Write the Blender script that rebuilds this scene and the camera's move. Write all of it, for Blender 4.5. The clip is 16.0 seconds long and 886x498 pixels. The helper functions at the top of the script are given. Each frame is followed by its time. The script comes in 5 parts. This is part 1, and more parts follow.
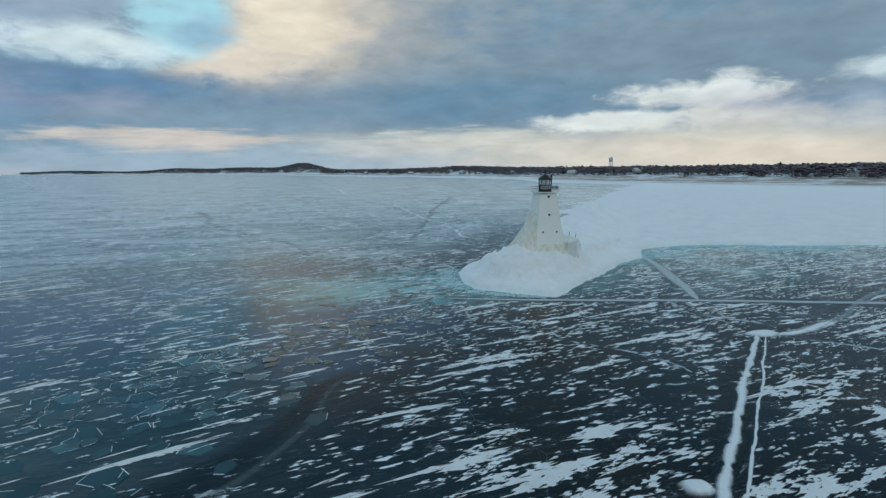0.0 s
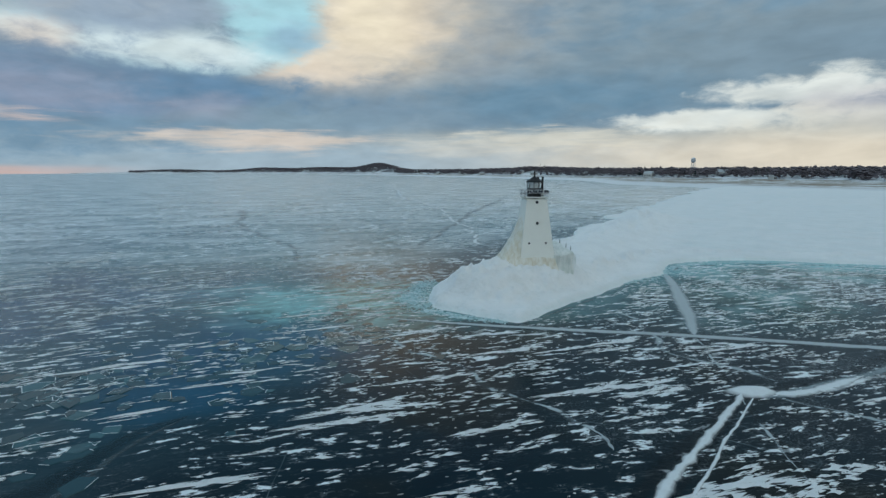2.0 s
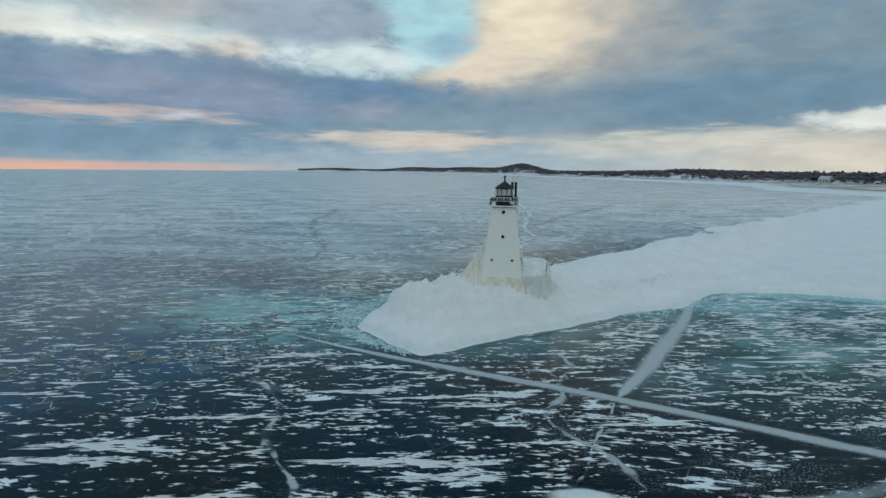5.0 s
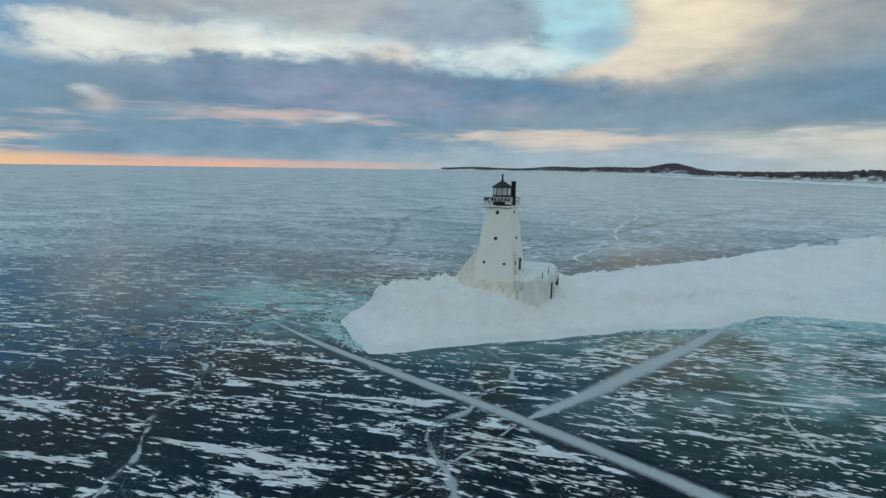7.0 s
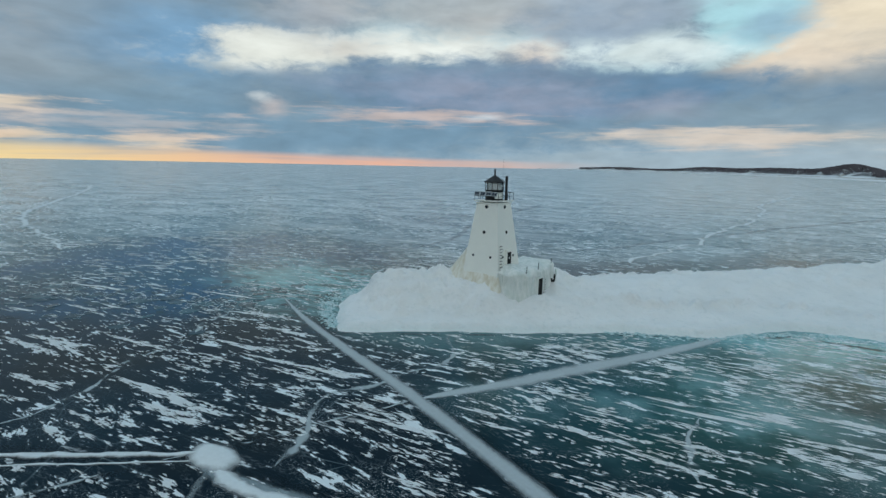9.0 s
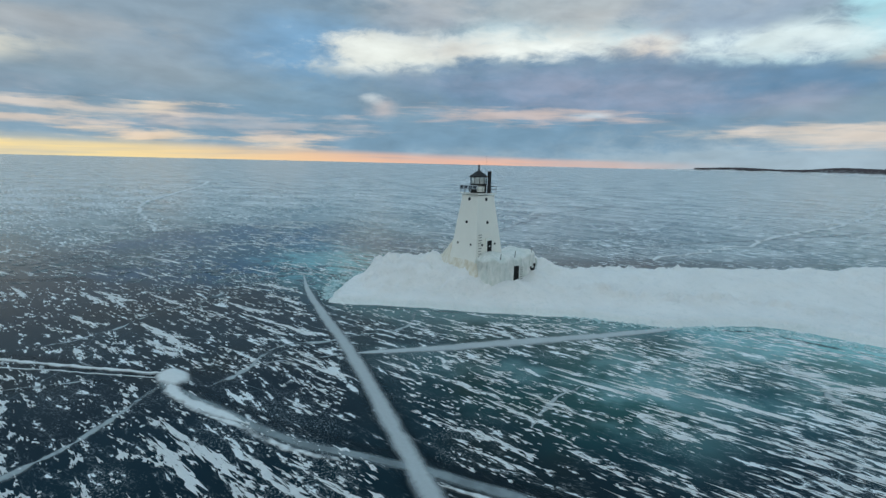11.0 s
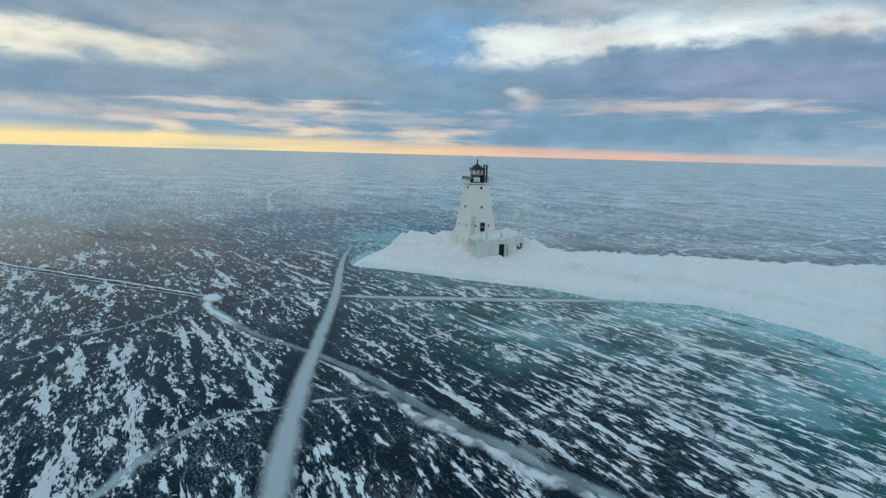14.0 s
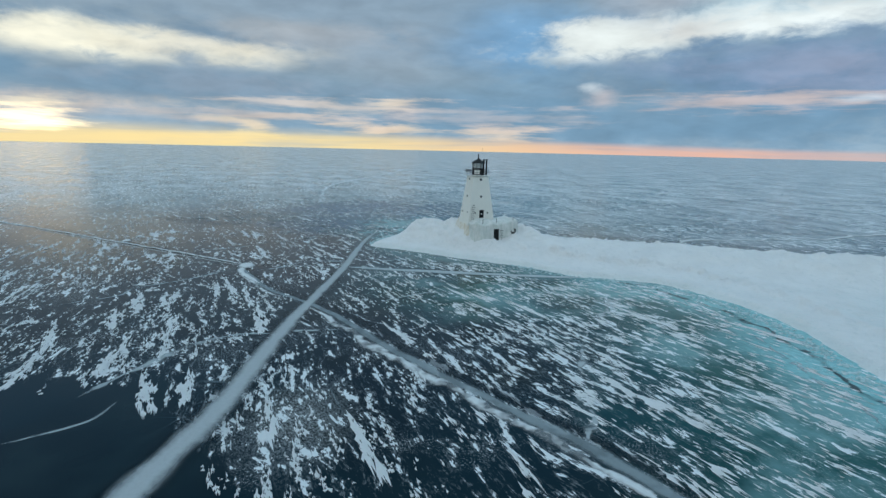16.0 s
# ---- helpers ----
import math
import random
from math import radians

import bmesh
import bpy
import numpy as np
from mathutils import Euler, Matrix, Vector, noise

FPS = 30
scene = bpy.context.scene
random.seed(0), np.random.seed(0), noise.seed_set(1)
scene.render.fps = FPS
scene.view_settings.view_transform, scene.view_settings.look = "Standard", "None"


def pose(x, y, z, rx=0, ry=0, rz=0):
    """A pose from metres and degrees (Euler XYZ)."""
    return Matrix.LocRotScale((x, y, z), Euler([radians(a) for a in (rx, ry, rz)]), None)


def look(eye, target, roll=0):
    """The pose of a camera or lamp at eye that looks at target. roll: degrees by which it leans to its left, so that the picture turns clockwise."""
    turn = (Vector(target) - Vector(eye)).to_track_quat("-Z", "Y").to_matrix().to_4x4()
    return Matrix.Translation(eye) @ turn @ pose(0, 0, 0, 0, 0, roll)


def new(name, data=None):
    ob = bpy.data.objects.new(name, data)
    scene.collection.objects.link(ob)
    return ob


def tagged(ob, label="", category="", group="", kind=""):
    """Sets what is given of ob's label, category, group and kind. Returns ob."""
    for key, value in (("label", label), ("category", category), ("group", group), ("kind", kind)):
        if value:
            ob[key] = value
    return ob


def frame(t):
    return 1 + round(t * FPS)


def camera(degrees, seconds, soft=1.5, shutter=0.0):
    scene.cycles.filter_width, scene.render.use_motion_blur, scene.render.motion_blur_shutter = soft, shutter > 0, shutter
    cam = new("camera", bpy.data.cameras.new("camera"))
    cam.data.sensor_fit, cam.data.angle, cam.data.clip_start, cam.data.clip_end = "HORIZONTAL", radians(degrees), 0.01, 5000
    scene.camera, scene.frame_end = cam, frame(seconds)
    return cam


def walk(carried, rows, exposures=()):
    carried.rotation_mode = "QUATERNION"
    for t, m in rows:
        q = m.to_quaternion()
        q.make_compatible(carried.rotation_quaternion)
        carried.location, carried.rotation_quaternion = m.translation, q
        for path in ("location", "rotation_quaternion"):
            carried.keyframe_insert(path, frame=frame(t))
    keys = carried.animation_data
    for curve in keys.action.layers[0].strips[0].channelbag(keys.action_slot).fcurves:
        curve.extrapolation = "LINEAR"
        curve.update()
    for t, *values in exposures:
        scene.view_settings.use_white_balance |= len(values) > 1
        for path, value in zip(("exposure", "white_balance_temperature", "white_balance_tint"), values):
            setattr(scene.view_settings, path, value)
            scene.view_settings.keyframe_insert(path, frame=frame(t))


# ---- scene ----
cam = camera(79.2, 16.0, soft=1.4)
# seconds, x, y, z, yaw, pitch, roll of the drone's camera
ROWS = [
    (0.0, 0.00, 0.00, 18.37, 0.00, -8.47, 0.49),
    (0.5, 4.13, 3.13, 18.39, 2.00, -8.47, 0.48),
    (1.0, 8.14, 6.17, 18.37, 4.10, -8.47, 0.45),
    (1.5, 12.05, 9.11, 18.34, 6.09, -8.44, 0.33),
    (2.0, 15.91, 11.91, 18.32, 8.12, -8.39, 0.18),
    (2.5, 19.71, 14.61, 18.33, 10.24, -8.36, 0.02),
    (3.0, 23.58, 17.28, 18.39, 12.31, -8.32, -0.13),
    (3.5, 27.47, 19.95, 18.48, 14.24, -8.29, -0.24),
    (4.0, 31.30, 22.63, 18.58, 17.04, -8.29, -0.36),
    (6.5, 50.32, 36.31, 18.79, 34.75, -8.56, -0.73),
    (7.0, 54.09, 39.04, 18.75, 38.69, -8.62, -0.86),
    (7.5, 57.72, 41.76, 18.72, 42.53, -8.66, -0.94),
    (8.0, 61.37, 44.49, 18.68, 46.18, -8.72, -1.02),
    (8.5, 65.06, 47.22, 18.59, 49.69, -8.85, -1.13),
    (9.0, 68.66, 49.81, 18.51, 53.22, -8.94, -1.19),
    (11.5, 86.96, 60.94, 18.35, 66.73, -9.32, -1.41),
    (12.0, 90.67, 63.31, 18.46, 69.48, -9.47, -1.46),
    (12.5, 94.43, 65.80, 18.63, 72.44, -9.72, -1.52),
    (13.0, 98.12, 68.26, 18.80, 75.29, -9.88, -1.57),
    (13.5, 101.74, 70.68, 18.91, 77.27, -10.03, -1.57),
    (14.0, 105.35, 73.03, 18.97, 79.03, -10.17, -1.51),
    (14.5, 108.98, 75.39, 19.01, 80.77, -10.29, -1.50),
    (15.0, 112.64, 77.78, 19.00, 82.49, -10.42, -1.48),
    (15.5, 116.30, 80.24, 18.98, 84.34, -10.52, -1.43),
    (16.0, 119.95, 82.74, 18.97, 86.45, -10.61, -1.33),
]
walk(cam, [(t, pose(x, y, z, 90 + pitch, roll, yaw)) for t, x, y, z, yaw, pitch, roll in ROWS],
     exposures=[(0.0, -0.02, 6280, 5.5), (3.5, -0.02, 6640, 5.5), (8.0, 0.0, 6640, 5.5), (12.5, 0.13, 6420, 5.5), (16.0, 0.12, 6240, 5.5)])


# ---------------------------------------------------------------- node helper
class Nodes:
    """A small writer of node trees."""

    def __init__(self, tree):
        self.tree, self.n, self.l = tree, tree.nodes, tree.links
        self.n.clear()

    def put(self, kind, ins=None, op=None):
        node = self.n.new(kind)
        if op:
            node.operation = op
        for k, v in (ins or {}).items():
            self.set(node, k, v)
        return node

    def set(self, node, k, v):
        s = node.inputs[k]
        if isinstance(v, bpy.types.NodeSocket):
            self.l.new(v, s)
        else:
            s.default_value = v

    def math(self, op, a, b=0.0, c=0.0, clamp=False):
        m = self.put("ShaderNodeMath", {0: a, 1: b, 2: c}, op)
        m.use_clamp = clamp
        return m.outputs[0]

    def vmath(self, op, a, b=(0, 0, 0)):
        m = self.put("ShaderNodeVectorMath", {0: a, 1: b}, op)
        return m.outputs["Value" if op in ("LENGTH", "DOT_PRODUCT", "DISTANCE") else "Vector"]

    def ramp(self, v, a, b, c=0.0, d=1.0, smooth=True):
        m = self.put("ShaderNodeMapRange", {0: v, 1: a, 2: b, 3: c, 4: d})
        m.interpolation_type = "SMOOTHSTEP" if smooth else "LINEAR"
        return m.outputs[0]

    def mix(self, f, a, b):
        m = self.put("ShaderNodeMix")
        m.data_type = "RGBA"
        self.set(m, 0, f)
        self.set(m, 6, a)
        self.set(m, 7, b)
        return m.outputs[2]

    def noise(self, vec, scale=1.0, detail=4.0, rough=0.55, dist=0.0):
        m = self.put("ShaderNodeTexNoise", {"Vector": vec, "Scale": scale, "Detail": detail, "Roughness": rough, "Distortion": dist})
        return m.outputs[0]

    def bump(self, h, strength=0.5, dist=0.1):
        return self.put("ShaderNodeBump", {"Strength": strength, "Distance": dist, "Height": h}).outputs[0]

    def bsdf(self, **ins):
        return self.put("ShaderNodeBsdfPrincipled", {k.replace("_", " "): v for k, v in ins.items()}).outputs[0]


def lin(r, g, b):
    """Linear colour of an sRGB triple 0..255."""
    return tuple((c / 255 / 12.92 if c < 10 else ((c / 255 + 0.055) / 1.055) ** 2.4) for c in (r, g, b)) + (1.0,)


# ---------------------------------------------------------------- sky and sun
world = bpy.data.worlds.new("sky")
scene.world = world
world.use_nodes = True
w = Nodes(world.node_tree)
way = w.put("ShaderNodeTexCoord").outputs["Generated"]
xyz = w.put("ShaderNodeSeparateXYZ", {0: way}).outputs
AZ = w.math("MULTIPLY", w.math("ARCTAN2", w.math("MULTIPLY", xyz[0], -1.0), xyz[1]), 57.2958)
EL = w.math("MULTIPLY", w.math("ARCSINE", xyz[2]), 57.2958)
flat = w.put("ShaderNodeCombineXYZ", {0: AZ, 1: EL, 2: 0.0}).outputs[0]
soft_n = w.put("ShaderNodeTexNoise", {"Vector": w.vmath("MULTIPLY", flat, (0.11, 0.32, 0)), "Scale": 1.0, "Detail": 5.0, "Roughness": 0.52}).outputs["Color"]
warp = w.vmath("MULTIPLY", w.vmath("SUBTRACT", soft_n, (0.5, 0.5, 0.5)), (6.0, 1.7, 0))
SKYV = w.vmath("ADD", flat, warp)
puff = w.noise(w.vmath("MULTIPLY", flat, (0.16, 0.38, 0)), 1.0, 5.0, 0.54, 0.3)
tear = w.noise(w.vmath("MULTIPLY", flat, (0.42, 0.95, 0)), 1.0, 6.0, 0.62, 0.5)
RAG = w.math("MULTIPLY_ADD", tear, 0.42, w.math("MULTIPLY", puff, 0.58))
shreds = w.noise(w.vmath("MULTIPLY", flat, (0.16, 1.5, 0)), 1.0, 5.0, 0.6, 0.3)
streaky = w.noise(w.vmath("MULTIPLY", flat, (0.045, 0.9, 0)), 1.0, 5.0, 0.55, 0.3)

THICK = w.ramp(w.noise(w.vmath("ADD", w.vmath("MULTIPLY", flat, (0.15, 0.42, 0)), (40, 3, 0)), 1.0, 5.0, 0.52, 0.4), 0.32, 0.6, 0.78, 1.0)

# clear air: an early winter sky, low sun just under the lake's cloud bank
nish = w.put("ShaderNodeTexSky")
nish.sky_type, nish.sun_disc, nish.sun_elevation, nish.sun_rotation, nish.dust_density = "NISHITA", False, radians(3.0), radians(-124), 1.5
clear = w.vmath("MULTIPLY", nish.outputs[0], (0.1, 0.1, 0.1))
col = w.mix(0.8, clear, w.mix(w.ramp(EL, 0, 14), lin(205, 205, 200), lin(176, 214, 226)))


def paint(colour, mask):
    global col
    col = w.mix(mask, col, colour)


def cloud(az, el, wide, high, colour, alpha=1.0, edge=0.5, rag=1.1, rag_map=None):
    """One soft bank of cloud, of half sizes wide and high in degrees."""
    d = w.vmath("LENGTH", w.vmath("MULTIPLY", w.vmath("SUBTRACT", SKYV, (az, el, 0)), (1 / wide, 1 / high, 0)))
    v = w.math("MULTIPLY_ADD", rag_map or RAG, rag, w.math("SUBTRACT", 1.0 - rag * 0.5, d))
    paint(colour, w.math("MULTIPLY", w.ramp(v, 0.0, edge, 0.0, alpha), THICK))


# the overcast, grey-blue, over the whole sky
paint(w.mix(w.ramp(puff, 0.3, 0.7), lin(118, 142, 164), lin(150, 166, 178)), w.ramp(EL, 2.0, 5.0, 0.0, 1.0))
paint(w.mix(w.ramp(puff, 0.35, 0.65), lin(92, 134, 172), lin(134, 172, 202)), w.ramp(EL, 15, 26, 0.0, 0.95))
# clear blue above the lake bay, and a brighter zenith
cloud(36, 22, 26, 7, lin(118, 186, 226), 0.95, 0.9)
paint((0.74, 0.96, 1.1, 1), w.ramp(EL, 34, 62))
# pale haze low over the land and lake
paint(w.mix(w.ramp(AZ, -34, 20), lin(222, 213, 200), lin(156, 177, 194)), w.ramp(EL, 4.4, 1.8, 0.0, 0.95))
paint(w.mix(w.ramp(puff, 0.3, 0.7), lin(118, 146, 168), lin(142, 160, 174)), w.math("MULTIPLY", w.ramp(EL, 6, 9), w.ramp(AZ, 8, -12)))
# grey overcast above and over the land
cloud(-26.0, 10.1, 37.1, 5.48, lin(128, 148, 163), 0.85, 0.8)
cloud(-31.6, 9.9, 23.7, 3.37, lin(120, 145, 166), 0.6, 0.9)
cloud(81.4, 8.7, 14.7, 8.34, lin(108, 146, 178), 1, 0.8)
cloud(83.9, 10.0, 15.5, 9.45, lin(126, 152, 176), 0.7, 0.9)
cloud(92.8, 7.4, 11.9, 5.11, lin(156, 164, 172), 0.6, 0.9)
cloud(89.0, 11.5, 26.0, 10.42, lin(130, 155, 177), 0.8, 0.9)
cloud(101.6, 13.4, 32.7, 6.62, lin(140, 157, 173), 0.8, 0.8)
cloud(101.5, 10.6, 12.4, 1.88, lin(176, 176, 178), 0.6, 0.9)
# the deeper blue beside the openings
cloud(78.9, 10.1, 10.2, 5.25, lin(116, 160, 200), 0.7, 0.9)
cloud(73.5, 11.1, 14.5, 4.23, lin(122, 162, 198), 0.6, 0.9)
# the sunlit head of the great cloud
cloud(11.4, 16.5, 19.6, 15.08, lin(186, 183, 178), 0.95, 1, 0.6)
cloud(14.7, 15.1, 10.7, 8.19, lin(226, 212, 194), 1, 0.8, 0.8)
cloud(22.0, 9.3, 7.3, 2.62, lin(228, 214, 200), 0.9, 0.7)
cloud(19.1, 11.1, 7.5, 5.07, lin(228, 214, 198), 0.8, 0.9)
cloud(15.7, 15.2, 6.8, 6.88, lin(240, 228, 206), 0.85, 0.9, 0.6)
# openings to clear air
cloud(25.4, 14.5, 6.1, 5.80, lin(172, 216, 230), 1, 0.5, 1.2)
cloud(35.6, 9.9, 12.4, 1.52, lin(176, 212, 226), 1, 0.6, 1.3)
cloud(49.2, 9.9, 11.4, 2.46, lin(186, 212, 225), 0.8, 0.8, 1.6)
cloud(66.6, 10.2, 11.8, 1.97, lin(226, 229, 226), 0.85, 0.9, 2.3)
cloud(52.4, 11.8, 21.6, 3.37, lin(184, 212, 226), 0.75, 0.9, 1.6)
cloud(71.0, 10.8, 8.6, 2.50, lin(232, 225, 212), 0.8, 0.9, 1.8)
cloud(66.2, 11.1, 14.7, 2.21, lin(226, 230, 228), 0.8, 0.8, 2.3)
cloud(45.4, 11.6, 26.4, 3.06, lin(200, 220, 230), 0.85, 0.8, 1.5)
cloud(35.0, 10.8, 13.5, 2.51, lin(214, 228, 233), 1, 0.7, 1.2)
cloud(53.9, 10.9, 13.7, 2.76, lin(231, 236, 235), 1, 0.7, 1.5)
cloud(68.6, 10.1, 13.8, 2.52, lin(228, 232, 229), 0.95, 0.8, 2)
cloud(119.4, 8.1, 12.4, 2.57, lin(246, 239, 218), 1, 0.7, 1.2)
cloud(108.1, 8.3, 13.4, 2.17, lin(238, 229, 210), 0.9, 0.8, 1.4)
cloud(105.0, 8.3, 7.0, 1.77, lin(246, 236, 214), 0.9, 0.8, 1.4)
# grey clouds in front of the openings
cloud(38.8, 14.6, 10.4, 3.87, lin(142, 162, 186), 0.95, 0.6, 1.5)
cloud(22.7, 12.9, 4.5, 2.20, lin(150, 184, 208), 0.85, 0.9)
cloud(43.3, 16.1, 18.0, 4.89, lin(164, 178, 194), 0.9, 0.9, 1.3)
cloud(50.4, 14.6, 10.1, 3.83, lin(192, 186, 182), 0.6, 1)
cloud(44.0, 10.5, 4.2, 2.54, lin(232, 218, 206), 0.85, 0.9)
cloud(53.1, 16.4, 19.7, 3.94, lin(170, 180, 188), 0.85, 0.9, 1.4)
cloud(63.1, 11.1, 6.8, 1.90, lin(206, 200, 196), 0.6, 1)
cloud(66.2, 14.6, 7.7, 3.81, lin(178, 182, 190), 0.7, 0.9)
# the long slate bank
cloud(-3.2, 6.9, 26.4, 4.25, lin(106, 140, 166), 0.92, 0.8)
cloud(34.8, 6.4, 11.9, 3.53, lin(106, 134, 168), 1, 0.5, 1.3)
cloud(21.7, 5.8, 20.6, 4.05, lin(120, 146, 170), 0.85, 0.8, 1.4)
cloud(44.8, 6.6, 22.8, 5.69, lin(106, 138, 168), 0.85, 0.6, 1.3)
cloud(50.7, 7.8, 26.8, 3.37, lin(100, 134, 164), 0.97, 0.5, 1.3)
cloud(26.9, 7.0, 15.7, 3.54, lin(128, 150, 168), 0.6, 0.9)
cloud(66.7, 2.6, 34.6, 3.13, lin(114, 146, 172), 0.88, 0.8)
cloud(27.3, 4.8, 26.5, 2.71, lin(134, 158, 176), 0.7, 0.9)
cloud(41.2, 7.3, 26.0, 2.74, lin(102, 136, 168), 0.95, 0.5, 1.3)
cloud(93.0, 6.5, 32.1, 3.70, lin(130, 154, 171), 0.75, 0.8, 1.4)
cloud(113.6, 5.5, 37.4, 2.58, lin(114, 144, 168), 0.88, 0.7, 1.3)
cloud(67.1, 3.3, 49.1, 3.76, lin(114, 148, 176), 0.8, 0.9)
cloud(91.4, 2.6, 58.8, 3.22, lin(120, 150, 174), 0.8, 0.9)
# a thin mauve veil over parts of it
cloud(44.1, 8.1, 16.2, 3.88, lin(150, 158, 178), 0.5, 1, 1.6)
cloud(46.2, 6.3, 16.1, 2.47, lin(152, 158, 180), 0.45, 1, 1.6)
cloud(109.4, 5.7, 18.7, 2.56, lin(152, 160, 174), 0.5, 1, 1.8)
cloud(93.9, 8.1, 17.3, 4.48, lin(156, 166, 178), 0.5, 1, 1.6)
cloud(31.4, 5.8, 6.6, 1.94, lin(168, 167, 182), 0.5, 1)
cloud(54.7, 7.5, 16.7, 2.56, lin(146, 158, 186), 0.5, 1, 1.6)
cloud(56.5, 7.9, 19.6, 2.49, lin(150, 160, 182), 0.4, 1, 1.8)
# bright breaks over the land
cloud(-18.3, 4.5, 12.1, 1.32, lin(228, 232, 230), 0.95, 0.6, 2.2)
cloud(-25.2, 6.9, 9.8, 1.74, lin(228, 232, 230), 0.95, 0.6, 2.2)
cloud(-29.2, 5.4, 8.3, 2.53, lin(196, 194, 202), 0.75, 0.9, 1.6)
cloud(-39.6, 4.5, 13.4, 3.45, lin(152, 170, 192), 0.75, 0.9)
cloud(-38.3, 8.0, 3.6, 1.67, lin(212, 226, 231), 0.85, 0.8, 2)
cloud(-29.4, 4.1, 15.5, 2.14, lin(218, 216, 208), 0.7, 0.9, 1.8)
cloud(-2.8, 3.1, 13.7, 1.45, lin(216, 213, 203), 0.8, 0.8, 2.2, shreds)
cloud(6.1, 2.3, 12.8, 1.42, lin(206, 206, 202), 0.6, 0.9, 1.8, shreds)
cloud(-30.7, 1.2, 43.4, 3.13, lin(224, 213, 196), 0.7, 1)
cloud(26.4, 2.8, 12.5, 1.42, lin(216, 203, 195), 0.65, 0.9, 2, shreds)
# torn peach edges along the bank
cloud(53.7, 4.7, 5.5, 1.04, lin(192, 182, 186), 0.55, 0.9, 2.4, shreds)
cloud(55.6, 4.9, 15.2, 1.11, lin(206, 188, 184), 0.72, 0.9, 2.6, shreds)
cloud(70.6, 5.4, 3.0, 1.35, lin(212, 196, 192), 0.6, 1, 1.8)
cloud(71.8, 6.2, 2.0, 0.76, lin(222, 227, 231), 0.65, 0.9, 1.8)
cloud(49.5, 4.9, 2.7, 0.52, lin(216, 226, 236), 0.6, 0.9)
cloud(27.2, 3.1, 16.4, 1.17, lin(215, 203, 194), 0.75, 0.9, 2, shreds)
cloud(80.1, 1.6, 3.6, 1.01, lin(202, 196, 190), 0.55, 0.9, 2.4, shreds)
cloud(91.2, 3.7, 3.3, 1.45, lin(192, 178, 176), 0.5, 1, 1.6)
cloud(81.0, 1.7, 5.5, 0.84, lin(228, 206, 180), 0.7, 0.9, 2.4, shreds)
cloud(91.3, 1.8, 3.2, 0.50, lin(228, 204, 182), 0.6, 0.9, 2)
cloud(92.6, 4.3, 4.1, 0.86, lin(230, 212, 188), 0.75, 0.9, 2, shreds)
cloud(107.0, 2.2, 3.4, 0.58, lin(222, 203, 186), 0.65, 0.9, 2.4, shreds)
cloud(101.7, 2.7, 4.8, 0.53, lin(220, 202, 186), 0.65, 0.9, 2.4, shreds)
cloud(105.2, 1.6, 2.7, 0.60, lin(234, 214, 184), 0.7, 0.9, 2, shreds)
cloud(92.9, 1.9, 8.1, 0.73, lin(234, 211, 184), 0.75, 0.9, 2.6, shreds)
cloud(79.2, 2.1, 4.2, 0.78, lin(216, 202, 190), 0.6, 0.9, 2.4, shreds)
cloud(107.1, 0.9, 4.1, 0.59, lin(240, 220, 174), 0.8, 0.9, 1.8, shreds)
cloud(97.5, 4.1, 13.3, 1.06, lin(218, 204, 194), 0.75, 0.9, 2.6, shreds)
cloud(123.2, 3.1, 3.8, 1.08, lin(240, 226, 200), 0.75, 0.9, 2, shreds)
cloud(108.8, 2.3, 3.7, 0.67, lin(234, 214, 188), 0.75, 0.9, 1.8)
cloud(105.5, 2.0, 2.7, 0.74, lin(234, 214, 188), 0.75, 0.9, 1.8)
cloud(93.6, 2.0, 4.1, 0.73, lin(228, 206, 188), 0.65, 0.9, 2.2, shreds)
cloud(112.8, 0.6, 11.2, 0.61, lin(244, 222, 176), 0.8, 0.9, 2.6, shreds)
cloud(79.1, 2.0, 6.4, 0.97, lin(214, 196, 188), 0.5, 1, 2.2, shreds)
cloud(122.7, 2.0, 4.9, 0.59, lin(170, 162, 170), 0.6, 0.9, 1.6)
cloud(108.0, 2.7, 14.7, 0.82, lin(206, 192, 186), 0.5, 0.9, 3, shreds)
cloud(82.6, 3.3, 14.2, 1.37, lin(196, 190, 192), 0.5, 0.9, 3, shreds)
# billows over everything above the haze
billow = w.noise(w.vmath("ADD", w.vmath("MULTIPLY", flat, (0.22, 0.6, 0)), (3, 7, 0)), 1.0, 4.0, 0.5, 0.4)
shade = w.ramp(w.math("MULTIPLY_ADD", w.noise(w.vmath("MULTIPLY", flat, (0.3, 0.9, 0)), 1.0, 5.0, 0.5, 0.4), 0.4, w.math("MULTIPLY", billow, 0.6)), 0.3, 0.7, 0.87, 1.13, False)
col = w.vmath("MULTIPLY", col, w.put("ShaderNodeCombineXYZ", {0: shade, 1: shade, 2: shade}).outputs[0])
# the strip of afterglow on the lake's horizon
glow = w.mix(w.ramp(AZ, 62, 100), lin(234, 180, 158), lin(252, 222, 156))
GLOWH = w.math("MULTIPLY_ADD", w.ramp(AZ, 45, 118), 0.8, 0.45)
strip = w.math("MULTIPLY", w.ramp(w.math("DIVIDE", EL, GLOWH), 1.7, 0.35), w.math("MULTIPLY", w.ramp(AZ, 34, 56), w.ramp(AZ, 165, 140)))
paint(glow, w.math("MULTIPLY", strip, w.ramp(streaky, 0.3, 0.6, 0.4, 0.92)))
